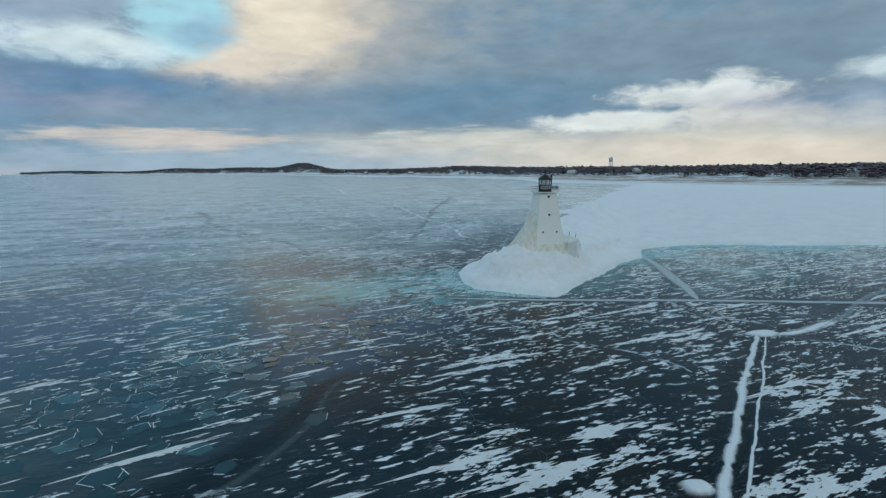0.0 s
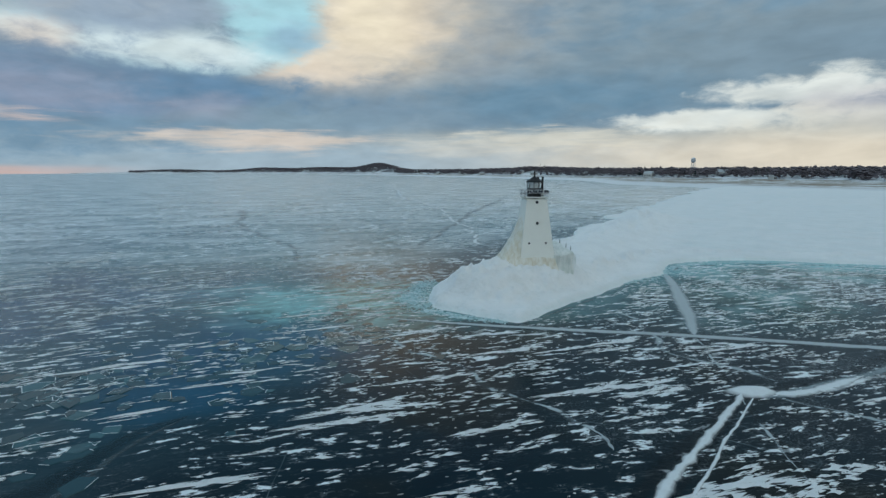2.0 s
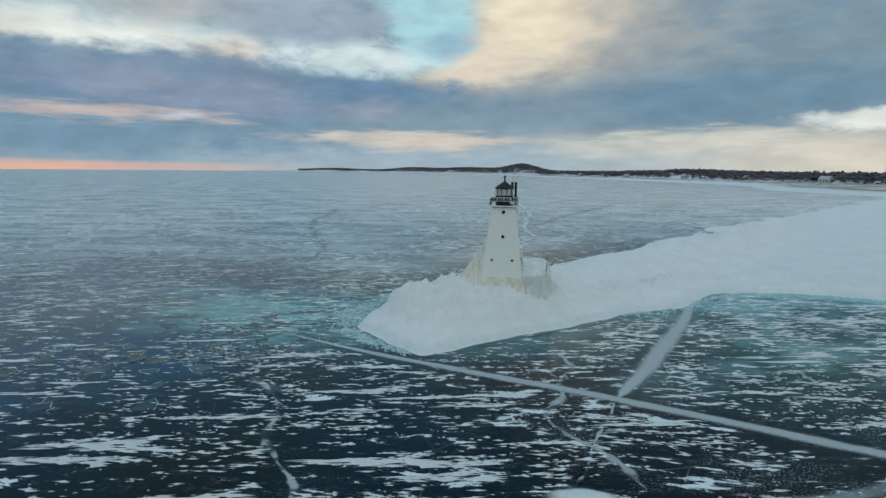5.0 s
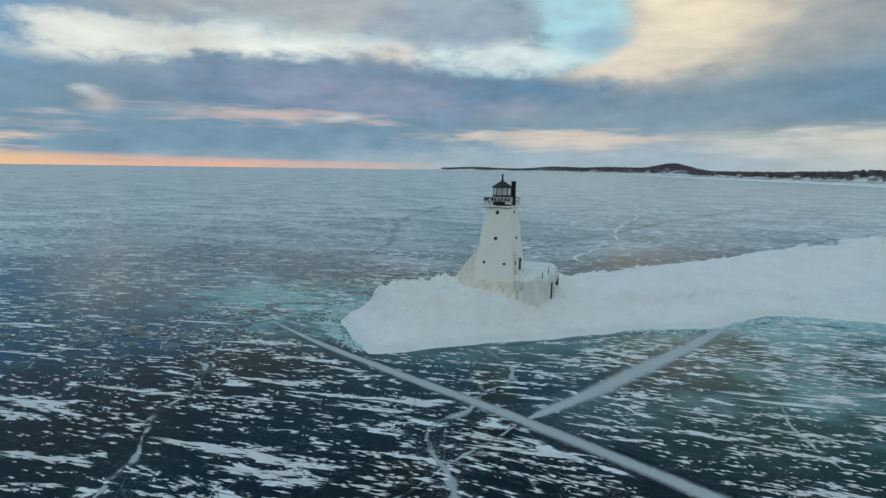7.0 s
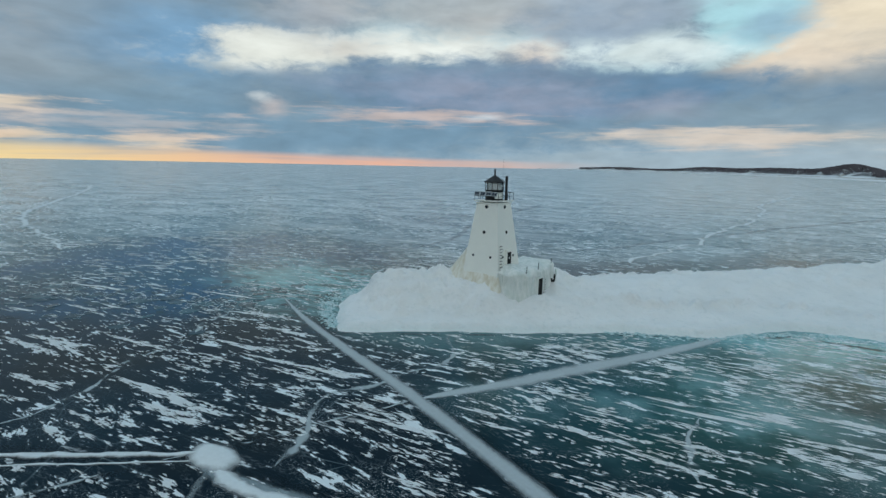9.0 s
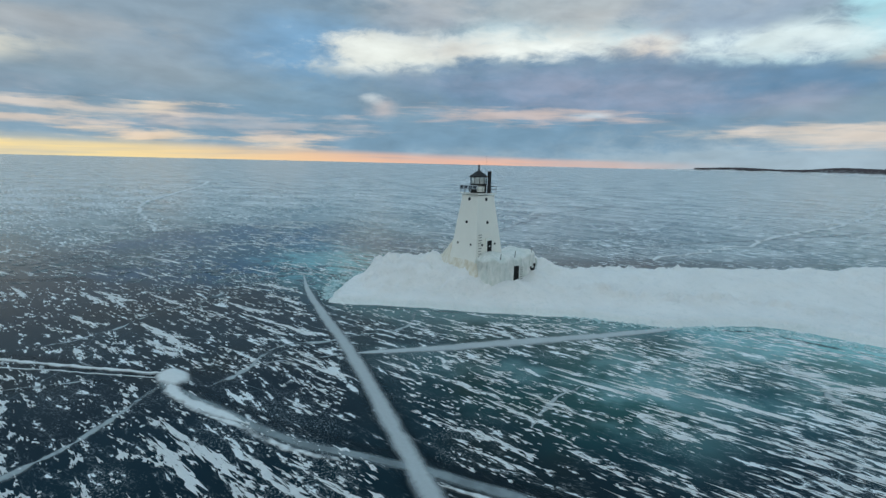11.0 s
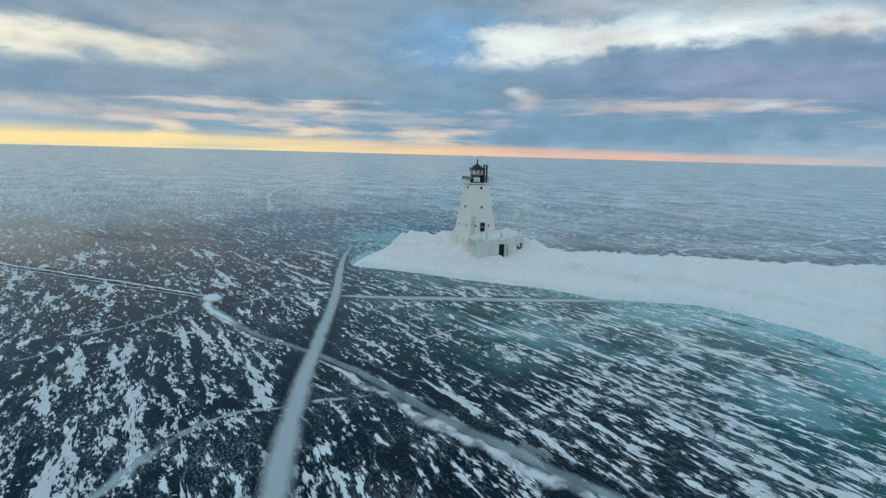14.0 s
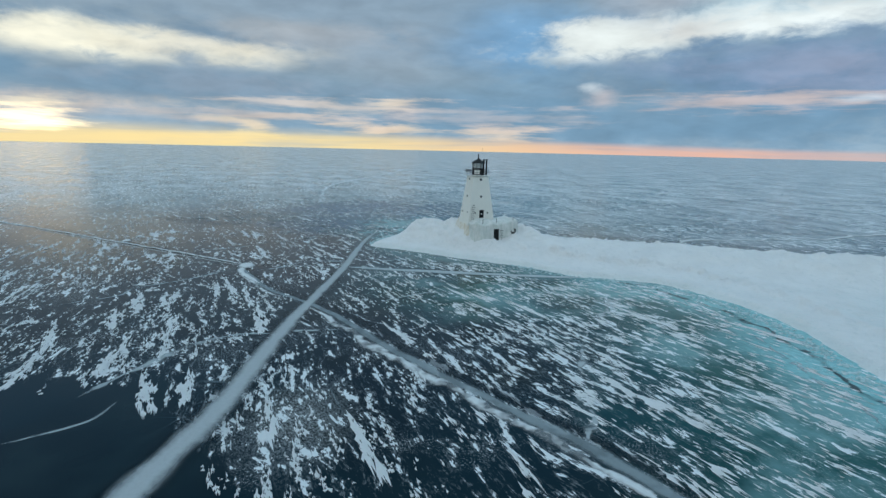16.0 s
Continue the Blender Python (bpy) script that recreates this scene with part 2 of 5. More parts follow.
# the sun's own patch behind thin cloud
near_sun = w.vmath("LENGTH", w.vmath("MULTIPLY", w.vmath("SUBTRACT", SKYV, (123.6, 1.7, 0)), (1 / 5.5, 1 / 1.3, 0)))
near_sun = w.math("MULTIPLY_ADD", w.math("SUBTRACT", 0.5, shreds), 2.2, near_sun)
paint((2.4, 1.8, 1.05, 1), w.ramp(near_sun, 1.0, 0.0, 0.0, 0.85))
# dull ground light under the horizon
paint(lin(160, 172, 182), w.ramp(EL, -0.6, -3.0))
# thinner, lighter overcast over the unseen land behind, added to brighten the tower
paint(w.mix(w.ramp(puff, 0.3, 0.7), lin(176, 190, 198), lin(214, 220, 222)), w.math("MULTIPLY", w.ramp(EL, 0, 3), w.math("MULTIPLY", w.ramp(EL, 60, 30), w.math("MAXIMUM", w.ramp(AZ, -52, -80), w.ramp(AZ, 150, 172)))))
bg = w.put("ShaderNodeBackground", {"Color": col, "Strength": 1.0})
w.l.new(bg.outputs[0], w.put("ShaderNodeOutputWorld").inputs[0])

sun = bpy.data.lights.new("sun", "SUN")
sun.energy, sun.angle, sun.color = 0.007, radians(9), (1.0, 0.60, 0.28)
sun_dir = Vector((-math.sin(radians(124)), math.cos(radians(124)), math.tan(radians(3))))
new("sun", sun).matrix_world = look(sun_dir * 200, (0, 0, 0))


# ---------------------------------------------------------------- materials
def material(name):
    m = bpy.data.materials.new(name)
    m.use_nodes = True
    return m, Nodes(m.node_tree)


def finish(m, n, shader):
    n.l.new(shader, n.put("ShaderNodeOutputMaterial").inputs[0])
    return m


def plain(name, colour, rough=0.6, metal=0.0, vary=0.2, scale=3.0, bump=0.2, size=0.02):
    m, n = material(name)
    at = n.put("ShaderNodeTexCoord").outputs["Object"]
    a, b = n.noise(at, scale, 5), n.noise(at, scale * 7, 3)
    dark = tuple(c * (1 - vary) for c in colour[:3]) + (1,)
    light = tuple(min(1, c * (1 + vary * 0.6)) for c in colour[:3]) + (1,)
    c = n.mix(n.math("MULTIPLY_ADD", b, 0.4, n.math("MULTIPLY", a, 0.6)), dark, light)
    return finish(m, n, n.bsdf(Base_Color=c, Roughness=n.ramp(a, 0.3, 0.7, rough - 0.1, min(1, rough + 0.1)), Metallic=metal, Normal=n.bump(b, bump, size)))


SNOWC = (0.86, 0.89, 0.91, 1)


def ice_sheet_material():
    m, n = material("lake_ice")
    at = n.put("ShaderNodeTexCoord").outputs["Object"]
    # the wind's grain runs at 28 degrees
    warpv = n.vmath("MULTIPLY", n.vmath("SUBTRACT", n.put("ShaderNodeTexNoise", {"Vector": at, "Scale": 0.05, "Detail": 3.0}).outputs["Color"], (0.5, 0.5, 0.5)), (6, 6, 0))
    bent = n.vmath("ADD", at, warpv)
    turn = n.put("ShaderNodeVectorRotate", {"Vector": bent, "Angle": radians(-22)})
    turn.rotation_type = "Z_AXIS"
    rot = turn.outputs[0]
    big = n.noise(n.vmath("MULTIPLY", rot, (0.30, 1.0, 1)), 1.0, 6.0, 0.64, 0.0)
    fine = n.noise(n.vmath("MULTIPLY", rot, (1.2, 3.2, 1)), 1.0, 5.0, 0.64, 0.0)
    cover = n.noise(at, 0.045, 4.0, 0.55)
    # grows with distance from (48, 66): more snow cover, paler ice
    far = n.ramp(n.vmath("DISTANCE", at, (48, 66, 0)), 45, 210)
    drift = n.noise(n.vmath("MULTIPLY", rot, (0.035, 0.10, 1)), 1.0, 8.0, 0.68, 0.0)
    cut = n.put("ShaderNodeSeparateXYZ", {0: at}).outputs
    # snowier ice in the lee behind the breakwater
    lee = n.math("MULTIPLY", n.ramp(n.math("SUBTRACT", n.math("MULTIPLY_ADD", n.math("SUBTRACT", cut[1], 95.0), 0.37, 3.0), cut[0]), 0, 30), n.ramp(cut[1], 88, 122, 0.0, 0.75))
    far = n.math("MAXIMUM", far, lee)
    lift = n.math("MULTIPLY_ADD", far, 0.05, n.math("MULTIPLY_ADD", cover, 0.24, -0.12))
    lift = n.math("ADD", lift, n.ramp(cut[0], -12, 75, -0.018, 0.006, False))
    v = n.math("ADD", n.math("MULTIPLY_ADD", fine, 0.27, n.math("MULTIPLY", big, 0.73)), lift)
    # deep blue ice off the breakwater's head, the clear sky's reflection painted in, and a smooth bare pool by the lead
    sway = n.math("MULTIPLY", n.math("SUBTRACT", cover, 0.5), 1.6)
    pool = n.ramp(n.math("ADD", sway, n.vmath("LENGTH", n.vmath("MULTIPLY", n.vmath("SUBTRACT", at, (-36, 72, 0)), (1 / 44, 1 / 32, 0)))), 1.1, 0.55)
    smooth_pool = n.ramp(n.math("ADD", sway, n.vmath("LENGTH", n.vmath("MULTIPLY", n.vmath("SUBTRACT", at, (99, 55, 0)), (1 / 21, 1 / 18, 0)))), 1.12, 0.85)
    v = n.math("SUBTRACT", v, n.math("MULTIPLY", smooth_pool, 0.2))
    snow = n.ramp(v, 0.562, 0.584)
    grit = n.noise(n.vmath("MULTIPLY", rot, (2.2, 6.0, 1)), 1.0, 4.0, 0.7)
    dust = n.math("MULTIPLY", n.ramp(v, 0.46, 0.58, 0.0, 0.24), n.ramp(grit, 0.48, 0.60))
    frost = n.math("MULTIPLY", n.ramp(n.noise(at, 6.5, 3.0, 0.7), 0.55, 0.63, 0.0, 0.45), n.ramp(n.noise(n.vmath("ADD", at, (9, 40, 0)), 0.12, 4.0, 0.6), 0.50, 0.62))
    powder = n.ramp(n.math("ADD", n.math("MULTIPLY", sway, 0.6), n.vmath("LENGTH", n.vmath("MULTIPLY", n.vmath("SUBTRACT", at, (84, 75, 0)), (1 / 8, 1 / 4.5, 0)))), 1.2, 0.2, 0.0, 0.5)
    frost = n.math("MAXIMUM", frost, n.math("MULTIPLY", powder, n.ramp(n.noise(n.vmath("MULTIPLY", rot, (3.0, 6.0, 1)), 1.0, 6.0, 0.8), 0.44, 0.62)))
    frost = n.math("MULTIPLY", frost, n.ramp(smooth_pool, 0.5, 0.0))
    dust = n.math("MAXIMUM", n.math("MULTIPLY", dust, n.ramp(cut[0], 30, 60, 0.45, 1.0)), n.math("MULTIPLY", frost, n.ramp(cut[0], 10, 55, 0.1, 1.0)))
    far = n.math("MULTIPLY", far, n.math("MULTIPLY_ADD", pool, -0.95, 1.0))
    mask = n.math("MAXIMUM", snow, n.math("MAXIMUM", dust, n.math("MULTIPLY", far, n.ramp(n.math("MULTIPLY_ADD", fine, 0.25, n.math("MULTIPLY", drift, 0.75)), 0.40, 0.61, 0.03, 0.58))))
    # clear black ice, green over the shallows by the breakwater
    depth = n.noise(at, 0.06, 4.0, 0.55)
    side = n.math("SUBTRACT", n.math("MULTIPLY", n.math("SUBTRACT", cut[0], 16.0), 0.806), n.math("MULTIPLY", n.math("SUBTRACT", cut[1], 75.0), 0.592))
    foot = n.math("MINIMUM", n.math("SUBTRACT", 123.0, cut[1]), side)
    foot = n.math("MULTIPLY_ADD", n.math("SUBTRACT", depth, 0.5), 26.0, foot)
    along = n.math("MULTIPLY", n.ramp(cut[0], 28, 56, 0.2, 1.0), n.math("MULTIPLY", n.ramp(side, -7.0, 0.0), n.ramp(cut[1], 68, 84)))
    teal = n.math("MULTIPLY", n.ramp(n.math("MULTIPLY_ADD", n.math("SUBTRACT", cover, 0.5), 30.0, foot), 35, 7), along)
    pale = n.math("MULTIPLY", n.ramp(foot, 10, -1), along)
    lake = n.math("MULTIPLY_ADD", depth, 20.0, n.vmath("DISTANCE", n.vmath("MULTIPLY", at, (0.55, 1, 1)), (-4, 84, 0)))
    teal = n.math("MAXIMUM", teal, n.ramp(lake, 28, 11, 0.0, 0.85))
    swirl = n.noise(n.vmath("ADD", n.vmath("MULTIPLY", rot, (0.16, 0.42, 1)), n.vmath("MULTIPLY", warpv, (0.35, 0.35, 0))), 1.0, 7.0, 0.68, 1.2)
    pale = n.math("MAXIMUM", pale, n.math("MULTIPLY", n.ramp(lake, 29, 10, 0.0, 0.95), n.ramp(swirl, 0.44, 0.60)))
    black = n.mix(n.ramp(depth, 0.35, 0.7), (0.001, 0.009, 0.015, 1), (0.003, 0.018, 0.026, 1))
    hue = n.noise(n.vmath("ADD", at, (60, 13, 0)), 0.05, 4.0, 0.55)
    black = n.mix(n.ramp(hue, 0.5, 0.64, 0.0, 0.8), black, (0.011, 0.014, 0.011, 1))
    black = n.mix(n.ramp(hue, 0.48, 0.36, 0.0, 0.7), black, (0.002, 0.018, 0.028, 1))
    black = n.mix(n.ramp(cut[0], -8, -28, 0.0, 0.75), black, (0.003, 0.020, 0.027, 1))
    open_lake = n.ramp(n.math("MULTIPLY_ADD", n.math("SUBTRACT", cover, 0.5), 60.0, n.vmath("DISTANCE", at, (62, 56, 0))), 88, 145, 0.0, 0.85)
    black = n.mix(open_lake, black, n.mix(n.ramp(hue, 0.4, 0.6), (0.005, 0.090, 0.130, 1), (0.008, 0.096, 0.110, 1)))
    # sky-reflection blue mixed into the ice's own colour
    black = n.mix(pool, black, n.mix(n.ramp(hue, 0.4, 0.6), (0.002, 0.070, 0.140, 1), (0.002, 0.062, 0.095, 1)))
    icec = n.mix(teal, black, n.mix(n.ramp(hue, 0.35, 0.65), (0.014, 0.115, 0.125, 1), (0.020, 0.100, 0.088, 1)))
    icec = n.mix(n.math("MULTIPLY", smooth_pool, n.ramp(hue, 0.4, 0.62, 0.0, 0.7)), icec, (0.016, 0.036, 0.042, 1))
    murk = n.noise(n.vmath("ADD", at, (2, 77, 0)), 0.085, 5.0, 0.58)
    icec = n.mix(n.math("MULTIPLY", teal, n.ramp(murk, 0.46, 0.60, 0.0, 0.75)), icec, (0.24, 0.44, 0.45, 1))
    icec = n.mix(n.math("MULTIPLY", pale, n.ramp(fine, 0.3, 0.6, 0.5, 0.95)), icec, (0.30, 0.66, 0.70, 1))
    # trapped bubbles and healed hairline cracks
    cells = n.put("ShaderNodeTexVoronoi", {"Vector": n.vmath("ADD", at, n.vmath("MULTIPLY", warpv, (0.3, 0.3, 0)))})
    cells.feature = "DISTANCE_TO_EDGE"
    cells.inputs["Scale"].default_value = 0.14
    vor = cells.outputs["Distance"]
    hair = n.math("MULTIPLY", n.ramp(vor, 0.008, 0.0, 0.0, 0.35), n.ramp(cover, 0.5, 0.65))
    icec = n.mix(hair, icec, (0.45, 0.55, 0.58, 1))
    # ice colour shifts to pale blue-green with that distance
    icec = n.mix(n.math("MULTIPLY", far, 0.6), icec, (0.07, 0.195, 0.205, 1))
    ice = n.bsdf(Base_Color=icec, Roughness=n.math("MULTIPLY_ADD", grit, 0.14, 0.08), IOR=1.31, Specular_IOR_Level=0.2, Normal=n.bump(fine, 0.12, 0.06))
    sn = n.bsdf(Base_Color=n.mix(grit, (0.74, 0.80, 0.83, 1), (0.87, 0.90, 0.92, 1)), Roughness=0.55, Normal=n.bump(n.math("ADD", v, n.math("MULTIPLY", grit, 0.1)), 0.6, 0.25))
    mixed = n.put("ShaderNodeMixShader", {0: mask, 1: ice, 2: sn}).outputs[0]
    return finish(m, n, mixed)


def snow_material(name, tint=SNOWC, ice=0.0, mottle=0.1):
    m, n = material(name)
    at = n.put("ShaderNodeTexCoord").outputs["Object"]
    a, b = n.noise(at, 0.22, 6, 0.6), n.noise(at, 2.2, 5, 0.65)
    stain = n.noise(n.vmath("ADD", at, (31, 7, 3)), 0.12, 4, 0.6)
    c = n.mix(n.ramp(a, 0.3, 0.7), tuple(k * 0.92 for k in tint[:3]) + (1,), tint)
    c = n.mix(n.ramp(b, 0.35, 0.7, 0.0, 0.35), c, (0.9, 0.92, 0.93, 1))
    c = n.mix(n.ramp(stain, 0.56, 0.72, 0.0, 0.25), c, (0.74, 0.72, 0.66, 1))
    # grey-green mottle: bare ice, plus shade between the lumps put into the colour
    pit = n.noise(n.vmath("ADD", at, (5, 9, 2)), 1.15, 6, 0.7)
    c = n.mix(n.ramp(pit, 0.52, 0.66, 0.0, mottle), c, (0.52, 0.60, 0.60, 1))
    if ice:
        # bare blue ice showing near the foot
        z = n.put("ShaderNodeSeparateXYZ", {0: at}).outputs[2]
        low = n.math("MULTIPLY", n.ramp(n.math("MULTIPLY_ADD", b, -1.0, z), 0.55, -0.25), ice)
        c = n.mix(low, c, (0.32, 0.60, 0.63, 1))
    return finish(m, n, n.bsdf(Base_Color=c, Roughness=0.75, Normal=n.bump(n.math("MULTIPLY_ADD", pit, 0.5, n.math("MULTIPLY_ADD", b, 0.6, a)), 1.0, 0.4)))


def crack_material(name, core, snowy, broken=0.0, gloss=0.8):
    """A refrozen lead: slush and blown snow thinning out to bare ice at the edges."""
    m, n = material(name)
    uv = n.put("ShaderNodeTexCoord").outputs["UV"]
    at = n.put("ShaderNodeTexCoord").outputs["Object"]
    u = n.put("ShaderNodeSeparateXYZ", {0: uv}).outputs[0]
    a, b = n.noise(at, 0.5, 5, 0.6), n.noise(at, 3.0, 4, 0.65)
    off = n.math("ABSOLUTE", n.math("SUBTRACT", u, 0.5))
    v = n.math("ADD", n.math("MULTIPLY_ADD", a, 0.22, n.math("MULTIPLY", b, 0.12)), n.math("MULTIPLY", off, -1.0))
    cov = n.ramp(v, -0.32, 0.05, 0.0, snowy)
    if broken:
        gap = n.noise(n.vmath("ADD", at, (17, 5, 0)), 0.3, 3, 0.6)
        cov = n.math("MULTIPLY", cov, n.ramp(gap, 0.43, 0.57, 1.0 - broken, 1.0))
    ice = n.put("ShaderNodeBsdfTransparent").outputs[0]
    c = n.mix(b, tuple(k * 0.8 for k in core[:3]) + (1,), core)
    sn = n.bsdf(Base_Color=c, Roughness=gloss, IOR=1.31, Normal=n.bump(b, 0.5 if gloss > 0.5 else 0.1, 0.12))
    return finish(m, n, n.put("ShaderNodeMixShader", {0: cov, 1: ice, 2: sn}).outputs[0])


def glazed_material(name, c1, c2, rough=0.3):
    """Opaque spray ice, ribbed downwards."""
    m, n = material(name)
    at = n.put("ShaderNodeTexCoord").outputs["Object"]
    rib = n.noise(n.vmath("MULTIPLY", at, (2.6, 2.6, 0.35)), 1.0, 5, 0.6)
    a = n.noise(at, 0.8, 5)
    c = n.mix(n.ramp(n.math("MULTIPLY_ADD", rib, 0.6, n.math("MULTIPLY", a, 0.4)), 0.35, 0.65), c1, c2)
    return finish(m, n, n.bsdf(Base_Color=c, Roughness=rough, IOR=1.31, Normal=n.bump(rib, 0.6, 0.15)))


def land_material():
    m, n = material("winter_shore")
    at = n.put("ShaderNodeTexCoord").outputs["Object"]
    z = n.put("ShaderNodeSeparateXYZ", {0: at}).outputs[2]
    a, b = n.noise(at, 0.02, 5), n.noise(at, 0.12, 5, 0.65)
    v = n.math("MULTIPLY_ADD", b, 0.5, n.math("MULTIPLY", a, 0.5))
    sand = n.mix(b, (0.20, 0.15, 0.11, 1), (0.36, 0.30, 0.23, 1))
    beach = n.math("MULTIPLY", n.ramp(z, 0.9, 1.6), n.ramp(z, 4.2, 3.2))
    c = n.mix(n.math("MULTIPLY", beach, n.ramp(v, 0.44, 0.54)), (0.78, 0.80, 0.82, 1), sand)
    # wooded slopes in blue-grey, distance haze put into the tone
    wood = n.mix(b, (0.08, 0.082, 0.092, 1), (0.15, 0.145, 0.155, 1))
    c = n.mix(n.math("MULTIPLY", n.ramp(z, 7, 11), n.ramp(v, 0.55, 0.45, 0.1, 1.0)), c, wood)
    return finish(m, n, n.bsdf(Base_Color=c, Roughness=0.9))


def wood_material(name, c1, c2):
    m, n = material(name)
    r = n.put("ShaderNodeNewGeometry").outputs["Random Per Island"]
    at = n.put("ShaderNodeTexCoord").outputs["Object"]
    c = n.mix(n.math("MULTIPLY_ADD", n.noise(at, 0.6, 3), 0.5, n.math("MULTIPLY", r, 0.5)), c1, c2)
    return finish(m, n, n.bsdf(Base_Color=c, Roughness=0.95))


def pane_material():
    m, n = material("lantern_glass")
    return finish(m, n, n.bsdf(Base_Color=(0.9, 0.94, 0.95, 1), Roughness=0.03, IOR=1.5, Transmission_Weight=0.92))


ICE = ice_sheet_material()
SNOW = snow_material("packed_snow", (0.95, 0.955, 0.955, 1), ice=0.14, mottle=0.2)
FIELD = snow_material("field_snow")
SLUSH = crack_material("slush_lead", (0.70, 0.77, 0.80, 1), 0.72)
RIDGE = crack_material("snow_ridge", (0.82, 0.86, 0.88, 1), 1.0)
THIN = crack_material("thin_crack", (0.55, 0.62, 0.65, 1), 0.85, 0.95)
DARK = crack_material("dark_lead", (0.005, 0.013, 0.018, 1), 0.5, 0.0, 0.12)
THIN2 = crack_material("grey_crack", (0.50, 0.57, 0.60, 1), 0.85, 0.6)
GREYLEAD = crack_material("grey_lead", (0.36, 0.43, 0.46, 1), 0.8, 0.3)
GLASSY = crack_material("smoky_lead", (0.10, 0.13, 0.14, 1), 0.5, 0.0, 0.3)
FOOTLINE = crack_material("foot_line", (0.012, 0.05, 0.058, 1), 0.95, 0.8, 0.3)
DRIFT = crack_material("edge_drift", (0.82, 0.86, 0.88, 1), 1.0, 0.75)
FARDARK = crack_material("far_dark_lead", (0.07, 0.12, 0.15, 1), 0.4, 0.0, 0.2)
GLAZE = glazed_material("spray_ice", (0.62, 0.68, 0.65, 1), (0.86, 0.88, 0.86, 1))
RIME = glazed_material("cream_spray_ice", (0.66, 0.60, 0.47, 1), (0.87, 0.86, 0.80, 1))
PAINT = plain("white_tower_paint", (0.88, 0.885, 0.83, 1), 0.5, 0, 0.10, 0.8, 0.15, 0.02)
BLACK = plain("black_paint", (0.009, 0.010, 0.012, 1), 0.7, 0, 0.3, 3, 0.2, 0.01)
GUN = plain("dark_metal", (0.018, 0.02, 0.024, 1), 0.6, 0.1, 0.3, 4, 0.2, 0.01)
SOLAR = plain("solar_cell", (0.012, 0.018, 0.03, 1), 0.15, 0, 0.2, 6, 0.05, 0.005)
ALU = plain("pale_metal", (0.62, 0.65, 0.66, 1), 0.4, 0.2, 0.15, 5, 0.1, 0.01)
GLASS = pane_material()
# near-black slab colour for the shade inside the doorways
VOID = plain("unlit_doorway", (0.006, 0.007, 0.008, 1), 0.95, 0, 0.3, 3, 0.1, 0.01)
LENS = plain("lens_drum", (0.78, 0.80, 0.79, 1), 0.6, 0, 0.2, 5, 0.1, 0.01)
LAND = land_material()
# bare wood greyed and lightened, distance haze put into its base colour
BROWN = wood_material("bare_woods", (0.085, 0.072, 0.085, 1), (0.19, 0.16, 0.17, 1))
PINE = wood_material("pine_woods", (0.012, 0.02, 0.018, 1), (0.035, 0.05, 0.04, 1))
SIDING = plain("house_siding", (0.55, 0.55, 0.53, 1), 0.7, 0, 0.2, 0.3, 0.1, 0.05)
ROOF = plain("snowy_roof", (0.5, 0.52, 0.54, 1), 0.8, 0, 0.3, 0.4, 0.1, 0.05)
TANK = plain("tank_paint", (0.62, 0.66, 0.70, 1), 0.5, 0, 0.1, 0.2, 0.1, 0.05)


# ---------------------------------------------------------------- mesh helpers
def mesh_of(name, bm, mat, smooth=False):
    me = bpy.data.meshes.new(name)
    bm.normal_update()
    bm.to_mesh(me)
    bm.free()
    me.materials.append(mat)
    if smooth:
        for p in me.polygons:
            p.use_smooth = True
    return me


def part(name, bm, mat, parent, label="", smooth=False):
    ob = new(name, mesh_of(name, bm, mat, smooth))
    ob.parent = parent
    if label:
        ob["label"] = label
    return ob


def thing(name, x, y, z, rz, label, category, group="", kind=""):
    ob = new(name)
    ob.matrix_world = pose(x, y, z, 0, 0, rz)
    ob.empty_display_size = 0.2
    return tagged(ob, label, category, group, kind)


def box(bm, cx, cy, cz, sx, sy, sz, bevel=0.0, rot=None):
    m = Matrix.Translation((cx, cy, cz)) @ (rot or Matrix()) @ Matrix.Diagonal((sx, sy, sz, 1))
    r = bmesh.ops.create_cube(bm, size=1, matrix=m)
    if bevel:
        es = list({e for v in r["verts"] for e in v.link_edges})
        bmesh.ops.bevel(bm, geom=es, offset=bevel, segments=2, affect="EDGES", profile=0.5)
    return bm


def tube(bm, a, b, r1, r2=None, seg=10):
    a, b = Vector(a), Vector(b)
    d = b - a
    m = Matrix.Translation((a + b) / 2) @ d.to_track_quat("Z", "Y").to_matrix().to_4x4()
    bmesh.ops.create_cone(bm, cap_ends=True, segments=seg, radius1=r1, radius2=r1 if r2 is None else r2, depth=d.length, matrix=m)
    return bm


def spin(bm, profile, seg=16, turn=0.0):
    """A turned body from (radius, z) rings."""
    rings = []
    for r, z in profile:
        rings.append([bm.verts.new((r * math.cos(2 * math.pi * (i + turn) / seg), r * math.sin(2 * math.pi * (i + turn) / seg), z)) for i in range(seg)])
    for p, q in zip(rings, rings[1:]):
        for i in range(seg):
            bm.faces.new((p[i], p[(i + 1) % seg], q[(i + 1) % seg], q[i]))
    bm.faces.new(list(reversed(rings[0])))
    bm.faces.new(rings[-1])
    return bm


